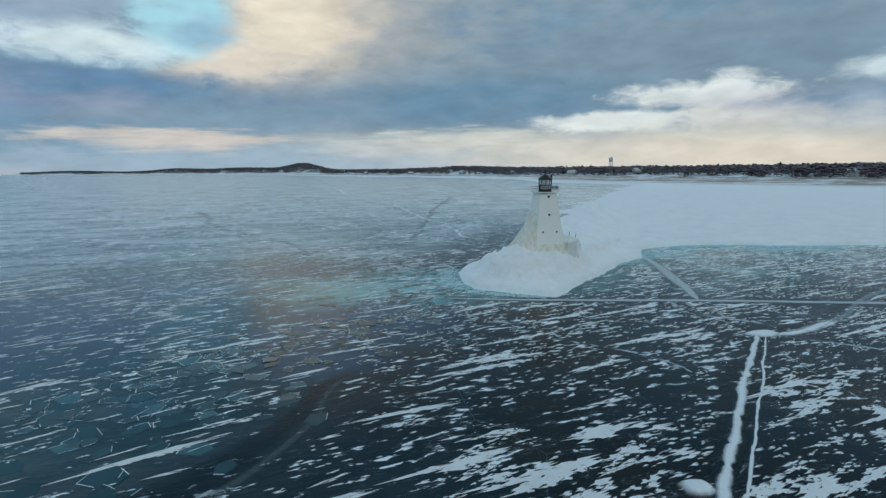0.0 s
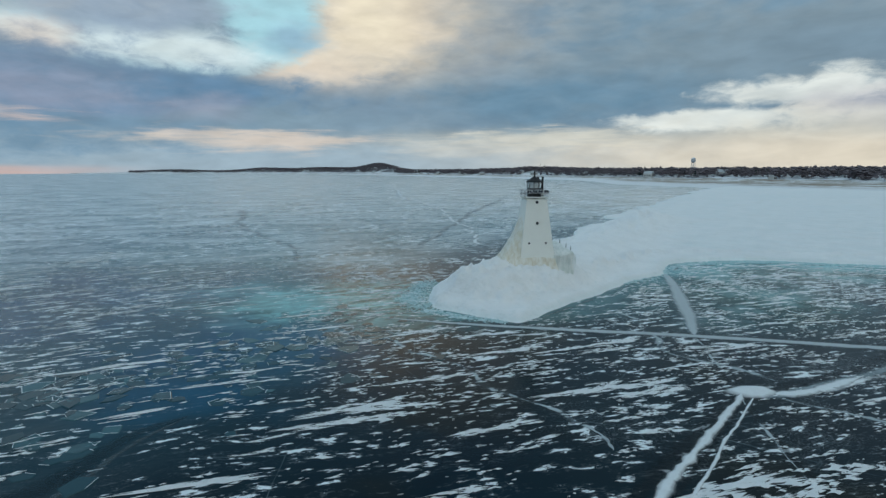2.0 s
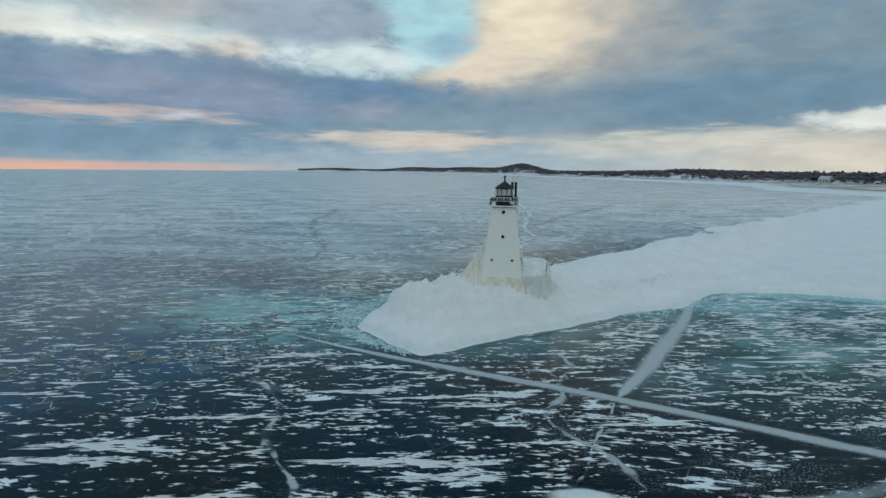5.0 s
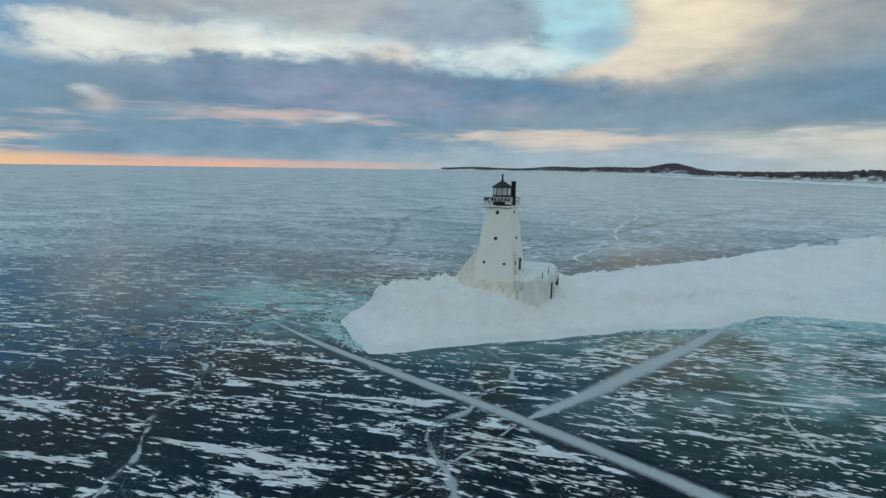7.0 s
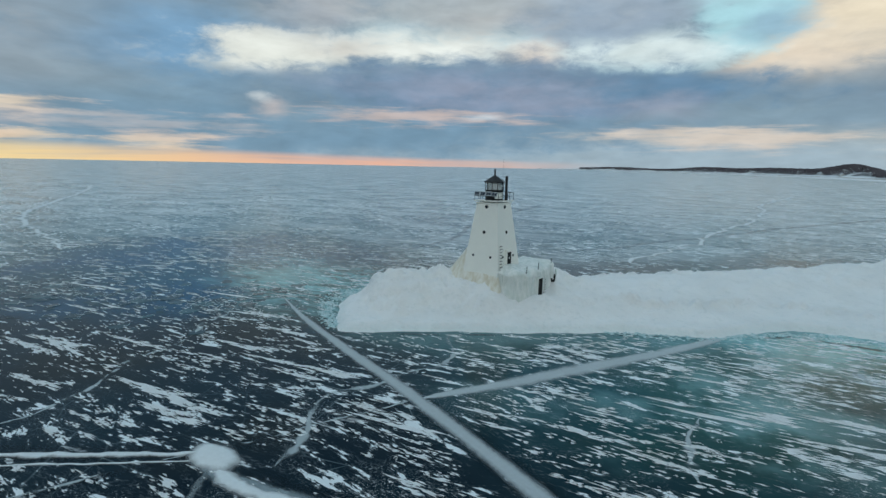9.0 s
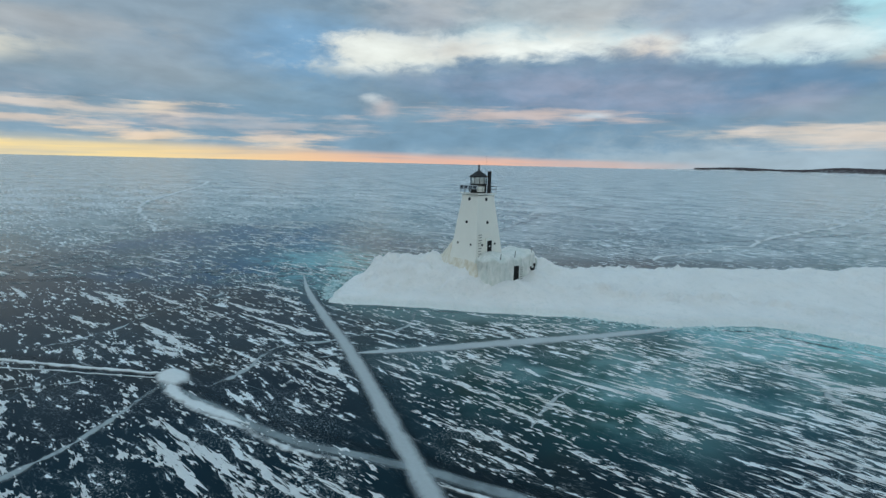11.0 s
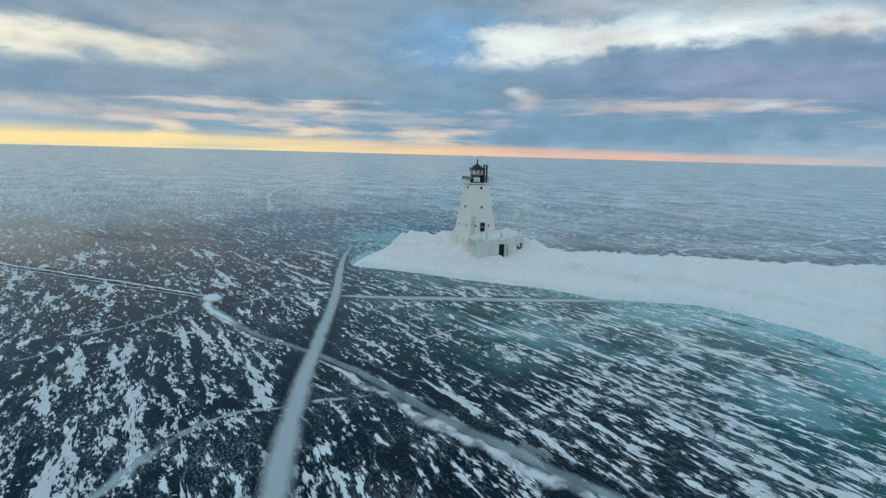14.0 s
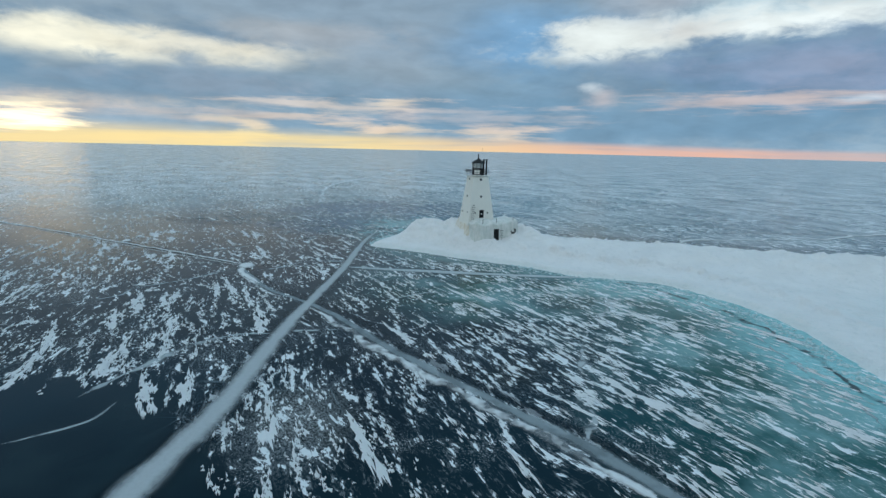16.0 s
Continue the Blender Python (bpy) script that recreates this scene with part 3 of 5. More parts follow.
def grid_mesh(name, xs, ys, zfun, mat, keep=None):
    """A height field over the given steps; zfun takes and gives arrays."""
    X, Y = np.meshgrid(xs, ys)
    Z = zfun(X, Y)
    nx, ny = len(xs), len(ys)
    co = np.stack([X, Y, Z], -1).reshape(-1, 3)
    i = (np.arange(ny - 1)[:, None] * nx + np.arange(nx - 1)[None]).ravel()
    f = np.stack([i, i + 1, i + nx + 1, i + nx], -1)
    if keep is not None:
        f = f[(co[f, 2] > keep).any(1)]
    used, inv = np.unique(f, return_inverse=True)
    me = bpy.data.meshes.new(name)
    me.from_pydata(co[used].tolist(), [], inv.reshape(f.shape).tolist())
    me.materials.append(mat)
    me.polygons.foreach_set("use_smooth", [True] * len(me.polygons))
    return me


def hash2(i, j, s):
    v = np.sin(i * 127.1 + j * 311.7 + s * 74.7) * 43758.5453
    return v - np.floor(v)


def vnoise(x, y, s=0):
    """Smooth value noise, 0..1."""
    i, j = np.floor(x), np.floor(y)
    u, v = x - i, y - j
    u, v = u * u * (3 - 2 * u), v * v * (3 - 2 * v)
    a, b, c, d = hash2(i, j, s), hash2(i + 1, j, s), hash2(i, j + 1, s), hash2(i + 1, j + 1, s)
    return (a * (1 - u) + b * u) * (1 - v) + (c * (1 - u) + d * u) * v


def fbm(x, y, s=0, n=4):
    t, a, k = 0, 0.5, 0
    for o in range(n):
        t, k = t + a * vnoise(x, y, s + o), k + a
        x, y, a = x * 2.03 + 11.3, y * 2.03 + 5.1, a * 0.5
    return t / k


def smooth(v, a, b):
    t = np.clip((v - a) / (b - a), 0, 1)
    return t * t * (3 - 2 * t)


def seg_dist(X, Y, a, b):
    dx, dy = b[0] - a[0], b[1] - a[1]
    t = np.clip(((X - a[0]) * dx + (Y - a[1]) * dy) / (dx * dx + dy * dy), 0, 1)
    return np.hypot(X - a[0] - t * dx, Y - a[1] - t * dy)


def inside(X, Y, poly):
    r = np.zeros(X.shape, bool)
    for a, b in zip(poly, poly[1:] + poly[:1]):
        c = (a[1] > Y) != (b[1] > Y)
        r ^= c & (X < (b[0] - a[0]) * (Y - a[1]) / (b[1] - a[1] + 1e-12) + a[0])
    return r


def signed(X, Y, poly):
    d = np.min([seg_dist(X, Y, a, b) for a, b in zip(poly, poly[1:] + poly[:1])], 0)
    return np.where(inside(X, Y, poly), d, -d)


# ---------------------------------------------------------------- the frozen lake
def ice_sheet():
    bm = bmesh.new()
    radii = [8, 20, 40, 70, 110, 170, 260, 400, 650, 1000, 1600, 2500, 3600, 4860]
    seg = 96
    c = bm.verts.new((0, 0, 0))
    last = None
    for r in radii:
        ring = [bm.verts.new((r * math.cos(2 * math.pi * i / seg), r * math.sin(2 * math.pi * i / seg), 0)) for i in range(seg)]
        for i in range(seg):
            j = (i + 1) % seg
            bm.faces.new((c, ring[i], ring[j]) if last is None else (last[i], ring[i], ring[j], last[j]))
        last = ring
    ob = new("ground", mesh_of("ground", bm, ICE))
    return tagged(ob, "black lake ice streaked with wind-blown snow", "frozen lake", kind="structure")


GROUND = ice_sheet()

# ---------------------------------------------------------------- breakwater under snow
SHELF = [(15.9, 75.2), (20.5, 81.6), (25.2, 88.4), (30.0, 95.2), (35.6, 103.6), (40.8, 108.6), (44.5, 119.5), (48.5, 122.3), (56, 125.5),
         (66, 126.5), (78, 124.5), (90, 124), (115, 124), (200, 130), (420, 170), (700, 260), (700, 520), (380, 600), (330, 720), (235, 640),
         (155, 470), (70, 272), (50, 222), (36, 180), (23, 147), (12.5, 118), (6, 104), (2.6, 95), (3.0, 88), (4.6, 81.6), (9.5, 78.2)]


def berm_height(X, Y):
    loose = 14 * smooth(Y, 128, 175) * smooth(X - (Y - 118) * 0.37, 45, 20)
    jx = X + 1.6 * (fbm(X * 0.22, Y * 0.22, 3) - 0.5) + loose * (fbm(X * 0.07, Y * 0.07, 13, 5) - 0.5)
    jy = Y + 1.6 * (fbm(X * 0.22, Y * 0.22, 9) - 0.5)
    sd = signed(jx, jy, SHELF)
    mound = np.exp(-(seg_dist(X, Y, (10.0, 87.0), (14.8, 95.5)) / 6.8) ** 2)
    ridge = np.exp(-(seg_dist(X, Y, (20.5, 100), (62, 212)) / 8.0) ** 2)
    bank = np.exp(-(np.hypot(X - 20.4, Y - 92.8) / 2.6) ** 2)
    plate = np.exp(-(seg_dist(X, Y, (18, 95), (23, 98.5)) / 6.0) ** 4)
    rise = np.maximum(2.1 * plate + 1.0 * bank, 2.6 * ridge)
    rough = fbm(X * 0.5, Y * 0.5, 5, 5) - 0.5
    lumps = fbm(X * 0.16, Y * 0.16, 21, 4) - 0.5
    knobs = fbm(X * 1.15, Y * 1.15, 33, 4) - 0.5
    crags = 0.5 - np.abs(fbm(X * 0.62, Y * 0.62, 47, 4) - 0.5) * 2
    lee = smooth(X * 0.78 - Y * 0.63 + 44, 4, -6)
    head = smooth(Y, 112, 98)
    wild = ridge * (0.3 + 1.5 * smooth(Y, 125, 180))
    # a smooth apron, then the craggy bank behind it
    z = 0.75 * smooth(sd, -0.1, 1.3) + np.maximum(rise * smooth(sd, 0.6, 6.0), 3.9 * mound * (0.25 * smooth(sd, 0.2, 2.0) + 0.75 * smooth(sd, 1.4, 7.2 - 2.4 * lee)))
    face = smooth(sd, 1.6, 3.6)
    z += smooth(sd, 0.8, 4) * (rough * (0.35 + 1.6 * wild) + knobs * (0.12 + 0.6 * wild) + lumps * (0.5 + 1.4 * wild))
    z += face * head * (rough * 1.4 + knobs * 1.1 + 0.9 * crags - 0.2) * (0.25 + mound)
    # a crease of tumbled blocks between the apron and the crest of the landward bank
    z += 1.0 * (knobs * 2.4 + 0.3) * np.exp(-((sd - 6.5 - 3 * lumps) / 1.3) ** 2) * (1 - head) * smooth(Y, 165, 120)
    z += (1.4 + 1.2 * rough) * np.exp(-(np.hypot(X - 19.8, Y - 104.2) / 3.4) ** 2)
    return np.where(sd < -0.6, -0.35, z - 0.12 * smooth(sd, 0.4, -0.6))


xs = np.concatenate([np.arange(-4, 44, 0.28), np.arange(44, 66, 0.5), np.arange(66, 130, 1.5), np.arange(130, 720, 12)])
ys = np.concatenate([np.arange(70, 112, 0.28), np.arange(112, 150, 0.5), np.arange(150, 260, 1.5), np.arange(260, 740, 12)])
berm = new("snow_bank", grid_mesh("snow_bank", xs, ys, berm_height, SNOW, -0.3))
tagged(berm, "wind-packed snow burying the breakwater, bluish ice at its foot", "snow bank", kind="structure")


# ---------------------------------------------------------------- leads and cracks in the ice
def resample(points, step):
    p = np.array(points, float)
    # Catmull-Rom through the given bends
    q = np.vstack([2 * p[0] - p[1], p, 2 * p[-1] - p[-2]])
    out = []
    for i in range(1, len(q) - 2):
        n = max(2, int(np.linalg.norm(q[i + 1] - q[i]) / step))
        for t in np.arange(n) / n:
            out.append(0.5 * (2 * q[i] + (q[i + 1] - q[i - 1]) * t + (2 * q[i - 1] - 5 * q[i] + 4 * q[i + 1] - q[i + 2]) * t * t
                              + (3 * q[i] - q[i - 1] - 3 * q[i + 1] + q[i + 2]) * t ** 3))
    out.append(p[-1])
    return np.array(out)


def lead(name, points, widths, mat, label, wobble=0.0, crown=0.06, step=0.7, seed=0, ragged=0.2, base=0.006, lumpy=0.0):
    p = resample(points, step)
    s = np.concatenate([[0], np.cumsum(np.linalg.norm(np.diff(p, axis=0), axis=1))])
    t = np.gradient(p, axis=0)
    t /= np.linalg.norm(t, axis=1)[:, None]
    nrm = np.stack([-t[:, 1], t[:, 0]], -1)
    p = p + nrm * (wobble * (fbm(s * 0.3, s * 0 + seed, seed, 4) - 0.5) * 2)[:, None]
    wd = np.interp(s / s[-1], np.linspace(0, 1, len(widths)), widths) * (1 + ragged * 2 * (fbm(s * 0.45, s * 0 + 3.3, seed + 5) - 0.5))
    wd = wd * (1 + lumpy * 2 * (fbm(s * 1.7, s * 0 + 8.1, seed + 9, 3) - 0.5))
    wd = wd * smooth(s, -0.4, 1.6) * smooth(s, s[-1] + 0.4, s[-1] - 1.6)
    bm = bmesh.new()
    uv = bm.loops.layers.uv.new("UVMap")
    prof = ((-0.5, 0.004), (-0.25, 0.6), (0.0, 1.0), (0.25, 0.7), (0.5, 0.004))
    rows = []
    for i in range(len(p)):
        h = crown * (0.5 + vnoise(s[i] * 0.8, 1.7, seed)) * (1 + lumpy * 2.4 * (vnoise(s[i] * 1.9, 4.4, seed) - 0.5))
        rows.append([bm.verts.new((p[i, 0] + nrm[i, 0] * u * wd[i], p[i, 1] + nrm[i, 1] * u * wd[i], base + h * k)) for u, k in prof])
    for i in range(len(rows) - 1):
        for j in range(4):
            f = bm.faces.new((rows[i][j + 1], rows[i][j], rows[i + 1][j], rows[i + 1][j + 1]))
            for lp, (uu, vv) in zip(f.loops, ((j + 1, i), (j, i), (j, i + 1), (j + 1, i + 1))):
                lp[uv].uv = (uu / 4, s[vv])
    ob = new(name, mesh_of(name, bm, mat, True))
    return tagged(ob, label, "ice crack", "cracks in the lake ice", "structure")


lead("ice_lead", [(-2, 75.6), (9.7, 74.0), (22.5, 73.2), (35.4, 72.6), (45.5, 71.7), (54.4, 70.8), (65.5, 69.8), (76.4, 69.4), (84.2, 69.0), (92.4, 67.7), (104, 66.2)], (0.3, 1.5, 1.9, 1.9, 2.1, 2.5, 2.8, 2.9), SLUSH, "straight refrozen lead filled with grey slush", 0.08, 0.05, seed=1)
lead("dark_lead", [(12, 74.0), (22.5, 73.2), (35.4, 72.6), (45.5, 71.7), (54.4, 70.8), (65.5, 69.8), (76.4, 69.4), (84.2, 69.0), (92.4, 67.7), (104, 66.2)], (1.9, 2.8, 3.6, 4.6, 5.2), DARK, "bare black ice along both sides of the lead", 0.2, 0.0, seed=22, base=0.002)
lead("ice_lead", [(35.4, 72.9), (37.2, 80.5), (38.6, 89), (40.2, 98), (41.6, 109.5)], (1.1, 2.6, 3.1, 2.4, 1.6), SLUSH, "wide refrozen lead running up to the snow bank", 0.1, 0.05, seed=2)
lead("ice_crack", [(35.4, 72.9), (34.9, 66), (34.6, 61.5), (34.2, 57)], (0.35, 0.35, 0.4), THIN, "thin crack frosted with snow", 0.4, 0.04, 0.25, seed=3, ragged=1.0, lumpy=0.9)
lead("dark_lead", [(1.4, 4.4), (15.9, 27.1), (25.9, 43.0), (33, 53.8)], (0.7, 0.7, 0.6, 0.4), DARK, "dark slot between two snow ridges", 0.2, 0.0, seed=32, base=0.003)
lead("dark_lead", [(33.4, 36), (33.4, 45.5), (33.7, 53), (34.4, 57.2)], (0.5, 0.8, 0.8), DARK, "narrow strip of bare dark ice", 0.2, 0.0, seed=36, base=0.003)
lead("ice_crack", [(33.2, 36), (33.2, 45.5), (33.5, 53), (34.2, 57.2)], (0.2, 0.28, 0.28), THIN, "thin straight crack frosted with snow", 0.15, 0.04, 0.25, seed=37, ragged=1.0, lumpy=0.9)
lead("dark_lead", [(35.6, 72.2), (35.3, 66), (35.0, 61.5), (34.8, 58)], (1.2, 1.6, 1.8, 1.6), DARK, "strip of bare dark ice under a thin crack", 0.2, 0.0, seed=31, base=0.003)
lead("pressure_ridge", [(34.6, 57.2), (25.3, 43.2), (15.3, 27.2), (0.5, 4), (-12.6, -17.5), (-50, -76)], (0.8, 0.9, 1.0, 1.1, 1.4), RIDGE, "snow-topped pressure ridge along a crack", 0.25, 0.13, 0.3, seed=4, lumpy=0.5)
lead("pressure_ridge", [(35.3, 56.7), (26.6, 42.8), (16.5, 27.1), (1.5, 3.3)], (0.28, 0.32, 0.32, 0.32), RIDGE, "narrow snow ridge beside a crack", 0.2, 0.06, 0.3, seed=5, lumpy=0.5)
lead("dark_lead", [(33.8, 56.4), (24.0, 43.0), (13.6, 27.2), (-2, 3)], (1.1, 1.5, 1.9, 2.0), DARK, "strip of bare dark ice beside a ridge", 0.2, 0.0, seed=6)
lead("ice_lead", [(33.4, 56.8), (37, 56.8), (42, 59.8), (48, 63.4), (53.4, 68.0), (57, 71.6), (64.4, 77.0), (70.6, 80.8), (78.4, 86.6), (86, 92.6), (93.6, 97.8), (110, 106)], (1.2, 1.5, 1.4, 1.5, 1.7, 1.9, 2.0, 2.0), GREYLEAD, "curving lead of grey refrozen slush", 0.3, 0.04, seed=7, ragged=0.4)
lead("dark_lead", [(33, 57.6), (37, 58.0), (47.5, 64.6), (55.8, 72), (63.6, 78.0), (70, 81.8), (77.8, 87.6), (85.4, 93.6), (93, 98.8), (108, 106.4)], (1.0, 1.6, 1.8, 2.0), DARK, "bare dark ice beside a curving lead", 0.3, 0.0, seed=33, base=0.003)
lead("snow_ridge", [(58.0, 71.4), (65.2, 76.2), (71.4, 80.0), (79.0, 85.8), (86.7, 91.8), (94.4, 97.0)], (0.6, 1.2, 1.4, 1.7, 1.5), DRIFT, "snow drifted along the edge of a lead", 0.5, 0.1, 0.35, seed=8, ragged=0.8, lumpy=0.6)
lead("snow_ridge", [(38.2, 56.9), (43, 59.6), (48.4, 62.8), (53.4, 67.0)], (0.6, 0.8, 0.6), DRIFT, "snow drifted along the edge of a lead", 0.5, 0.08, 0.35, seed=34, ragged=0.8, lumpy=0.6)


def snow_mound(x, y, rx, ry, h, turn, seed):
    """A rounded heap of blown snow, feathered onto the ice."""
    bm = bmesh.new()
    uv = bm.loops.layers.uv.new("UVMap")
    rings, seg = [], 28
    for j in range(9):
        f = j / 8
        ring = []
        for i in range(seg):
            a = 2 * math.pi * i / seg
            k = (0.85 + 0.3 * float(vnoise(np.array(math.cos(a) * 2 + 9), np.array(math.sin(a) * 2 + 9), seed))) * (1 - f * 0.98)
            u, v = rx * k * math.cos(a), ry * k * math.sin(a)
            z = h * math.sin(f * math.pi / 2) ** 1.3 * (0.85 + 0.3 * float(vnoise(np.array(u * 1.6), np.array(v * 1.6), seed + 3)))
            ring.append(bm.verts.new((u, v, z + 0.012)))
        rings.append(ring)
    for j, (p, q) in enumerate(zip(rings, rings[1:])):
        for i in range(seg):
            f = bm.faces.new((p[i], p[(i + 1) % seg], q[(i + 1) % seg], q[i]))
            for lp, u in zip(f.loops, (j, j, j + 1, j + 1)):
                lp[uv].uv = (min(0.5, u * 0.1), 0.0)
    for lp in bm.faces.new(rings[-1]).loops:
        lp[uv].uv = (0.5, 0.0)
    ob = new("snow_mound", mesh_of("snow_mound", bm, RIDGE, True))
    ob.matrix_world = pose(x, y, 0, 0, 0, turn)
    return tagged(ob, "low rounded mound of white snow over a crack", "snow mound", "snow mounds on the cracks")


snow_mound(35.2, 57.3, 2.5, 1.5, 0.34, 20, 1)
lead("snow_ridge", [(36.0, 57.0), (39.6, 57.8), (43.4, 60.2), (46.4, 62.2)], (1.0, 1.5, 1.3, 0.6), RIDGE, "white snow tailing off from a mound", 0.3, 0.12, 0.35, seed=54, ragged=0.7, lumpy=0.5)
snow_mound(14.6, 28.6, 1.2, 0.95, 0.45, 20, 2)
lead("ice_crack", [(24.2, 85), (25.4, 83.4), (28.6, 81.6), (30.8, 78.4), (30.0, 75.4), (31.0, 70.6), (31.2, 67), (33.4, 64.2), (35.8, 62.6), (38.4, 60.0)], (0.7, 0.8, 0.9, 0.7, 0.8, 0.8, 0.9), THIN2, "meandering crack healed with grey ice", 0.7, 0.04, 0.25, seed=9, ragged=1.0, lumpy=0.9)
lead("ice_crack", [(36.4, 56.6), (38.3, 55.4), (44.0, 52.0), (48.6, 47.4), (53.2, 46.6), (57.2, 42)], (0.5, 0.7, 0.6, 0.5), THIN2, "frosted crack running out from a snow mound", 0.5, 0.04, 0.25, seed=51, ragged=1.0, lumpy=0.9)
lead("ice_crack", [(87.6, 56.8), (86.6, 58.4), (84.5, 61.0), (81.5, 61.4)], (0.3, 0.5, 0.35), THIN2, "short grey crack across smooth black ice", 0.2, 0.02, 0.4, seed=52, ragged=0.5)
lead("ice_crack", [(-1, 69), (2.7, 66.4), (4.9, 63.4), (9.2, 61.2), (13.9, 55.6), (16.8, 53.3), (20.9, 49.2), (22.0, 46)], (0.5, 0.7, 0.6, 0.55, 0.4), THIN, "broken zigzag crack with frost along it", 0.8, 0.04, 0.25, seed=10, ragged=1.0, lumpy=0.9)
lead("ice_crack", [(81.0, 58.2), (76.4, 59.8), (70.4, 62.2), (67.6, 65.0), (66.4, 69.4)], (0.7, 0.9, 1.0, 1.0, 0.8), THIN2, "thin wandering crack in black ice", 0.5, 0.04, 0.25, seed=11, ragged=1.0, lumpy=0.9)
lead("ice_crack", [(66.4, 69.6), (65.7, 73.0), (65.5, 75.4)], (0.6, 0.9, 0.6), THIN, "short crack between two leads", 0.5, 0.04, 0.25, seed=12, ragged=1.0, lumpy=0.9)
lead("ice_crack", [(50.0, 88.4), (50.4, 87.2), (51.6, 84.1), (52.8, 81.6), (54.6, 79.9)], (0.5, 0.8, 0.5), THIN, "short frosted crack in dark ice", 0.5, 0.04, 0.25, seed=13, ragged=1.0, lumpy=0.9)
lead("ice_crack", [(52.3, 110.1), (57.3, 107), (61.8, 105.0), (66, 101.6), (74.3, 99.1), (81.1, 96.6), (85.5, 95.6), (90, 92)], (0.5, 0.9, 0.7, 1.0, 0.8), THIN, "grey broken crack in green ice", 0.9, 0.04, 0.25, seed=23, ragged=1.0, lumpy=0.9)
lead("dark_lead", [(-8.6, 47), (-10.9, 43.4), (-11.2, 38), (-13.2, 32.8), (-16, 28), (-24, 18)], (0.8, 2.2, 4.6, 6.5, 8.0), DARK, "smooth dark refrozen lead", 0.3, 0.01, seed=14)
lead("grey_lead", [(-8.6, 46.4), (-9.8, 43), (-9.6, 38), (-11.2, 32.8), (-13.0, 29.0), (-19, 20)], (0.5, 0.8, 1.2, 1.6), GLASSY, "smoky grey refrozen edge of a dark lead", 0.3, 0.02, seed=53)
# dark strip laid where the bank's undercut edge is in shade
lead("foot_line", [(14.2, 74.9), (16.2, 74.6), (21.2, 81.0), (25.9, 87.8), (30.7, 94.7), (36.3, 103.0), (41.4, 108.0)], (0.35, 0.45, 0.4, 0.3), FOOTLINE, "dark strip for the shaded undercut along the bank's toe", 0.3, 0.01, 0.3, seed=61, ragged=1.0, lumpy=0.8)
lead("foot_line", [(43, 111.5), (46.5, 117), (52, 120), (60, 122.2), (70, 122.4), (80, 120.4), (94, 119.8), (112, 119.6)], (0.7, 1.0, 0.8, 1.1, 0.8), FOOTLINE, "dark broken crack along the foot of the bank", 1.0, 0.02, 0.3, seed=62, ragged=1.0, lumpy=0.9)
lead("ice_crack", [(47, 114), (54, 117.6), (63, 119.4), (72, 119.2), (84, 117.4), (100, 117)], (0.3, 0.5, 0.4), THIN, "frosted crack along the foot of the bank", 0.9, 0.04, 0.25, seed=63, ragged=1.0, lumpy=0.9)
lead("far_crack", [(8, 142), (4, 152), (-1.0, 186), (-9.4, 208), (-27, 284), (-53, 345), (-62, 365), (-99, 510)], (1.6, 2.6, 3.4, 4.5, 5.5), RIDGE, "long white crack far out on the lake", 3.0, 0.15, 3.0, seed=15, ragged=0.6)
lead("far_crack", [(-8, 138), (-6, 200), (-3, 268), (6, 360)], (2, 3, 4, 3), FARDARK, "long dark crack far out on the lake", 2.0, 0.02, 3.0, seed=16)
lead("far_crack", [(-62, 53), (-80, 51), (-107, 47), (-120, 45.6), (-166, 47), (-280, 68), (-360, 78)], (1.2, 3.0, 3.5, 4, 6), RIDGE, "bent white crack on the open lake", 1.5, 0.15, 2.0, seed=17, ragged=0.6)
lead("far_crack", [(-29, 112), (-38, 133), (-75, 177), (-100, 225), (-112, 245)], (1.5, 2.5, 3.5), FARDARK, "dark crack on the open lake", 2.0, 0.02, 2.0, seed=18)
lead("far_crack", [(-100, 40), (-121, 22), (-158, -54), (-263, -203)], (2.5, 3.5, 4, 6), FARDARK, "long dark lead towards the horizon", 3.0, 0.02, 3.0, seed=19)


# ---------------------------------------------------------------- wind-carved snow lying on the ice
BARE = [((1.5, 75.6), (104, 66.2), 2.3), ((35.4, 72.9), (41.4, 109), 1.7), ((34.4, 57.2), (15.3, 27.2), 1.3), ((34, 57), (56, 71), 1.0), ((56, 71), (94, 98), 1.2), ((-14, 26), (-9, 46), 3.2)]


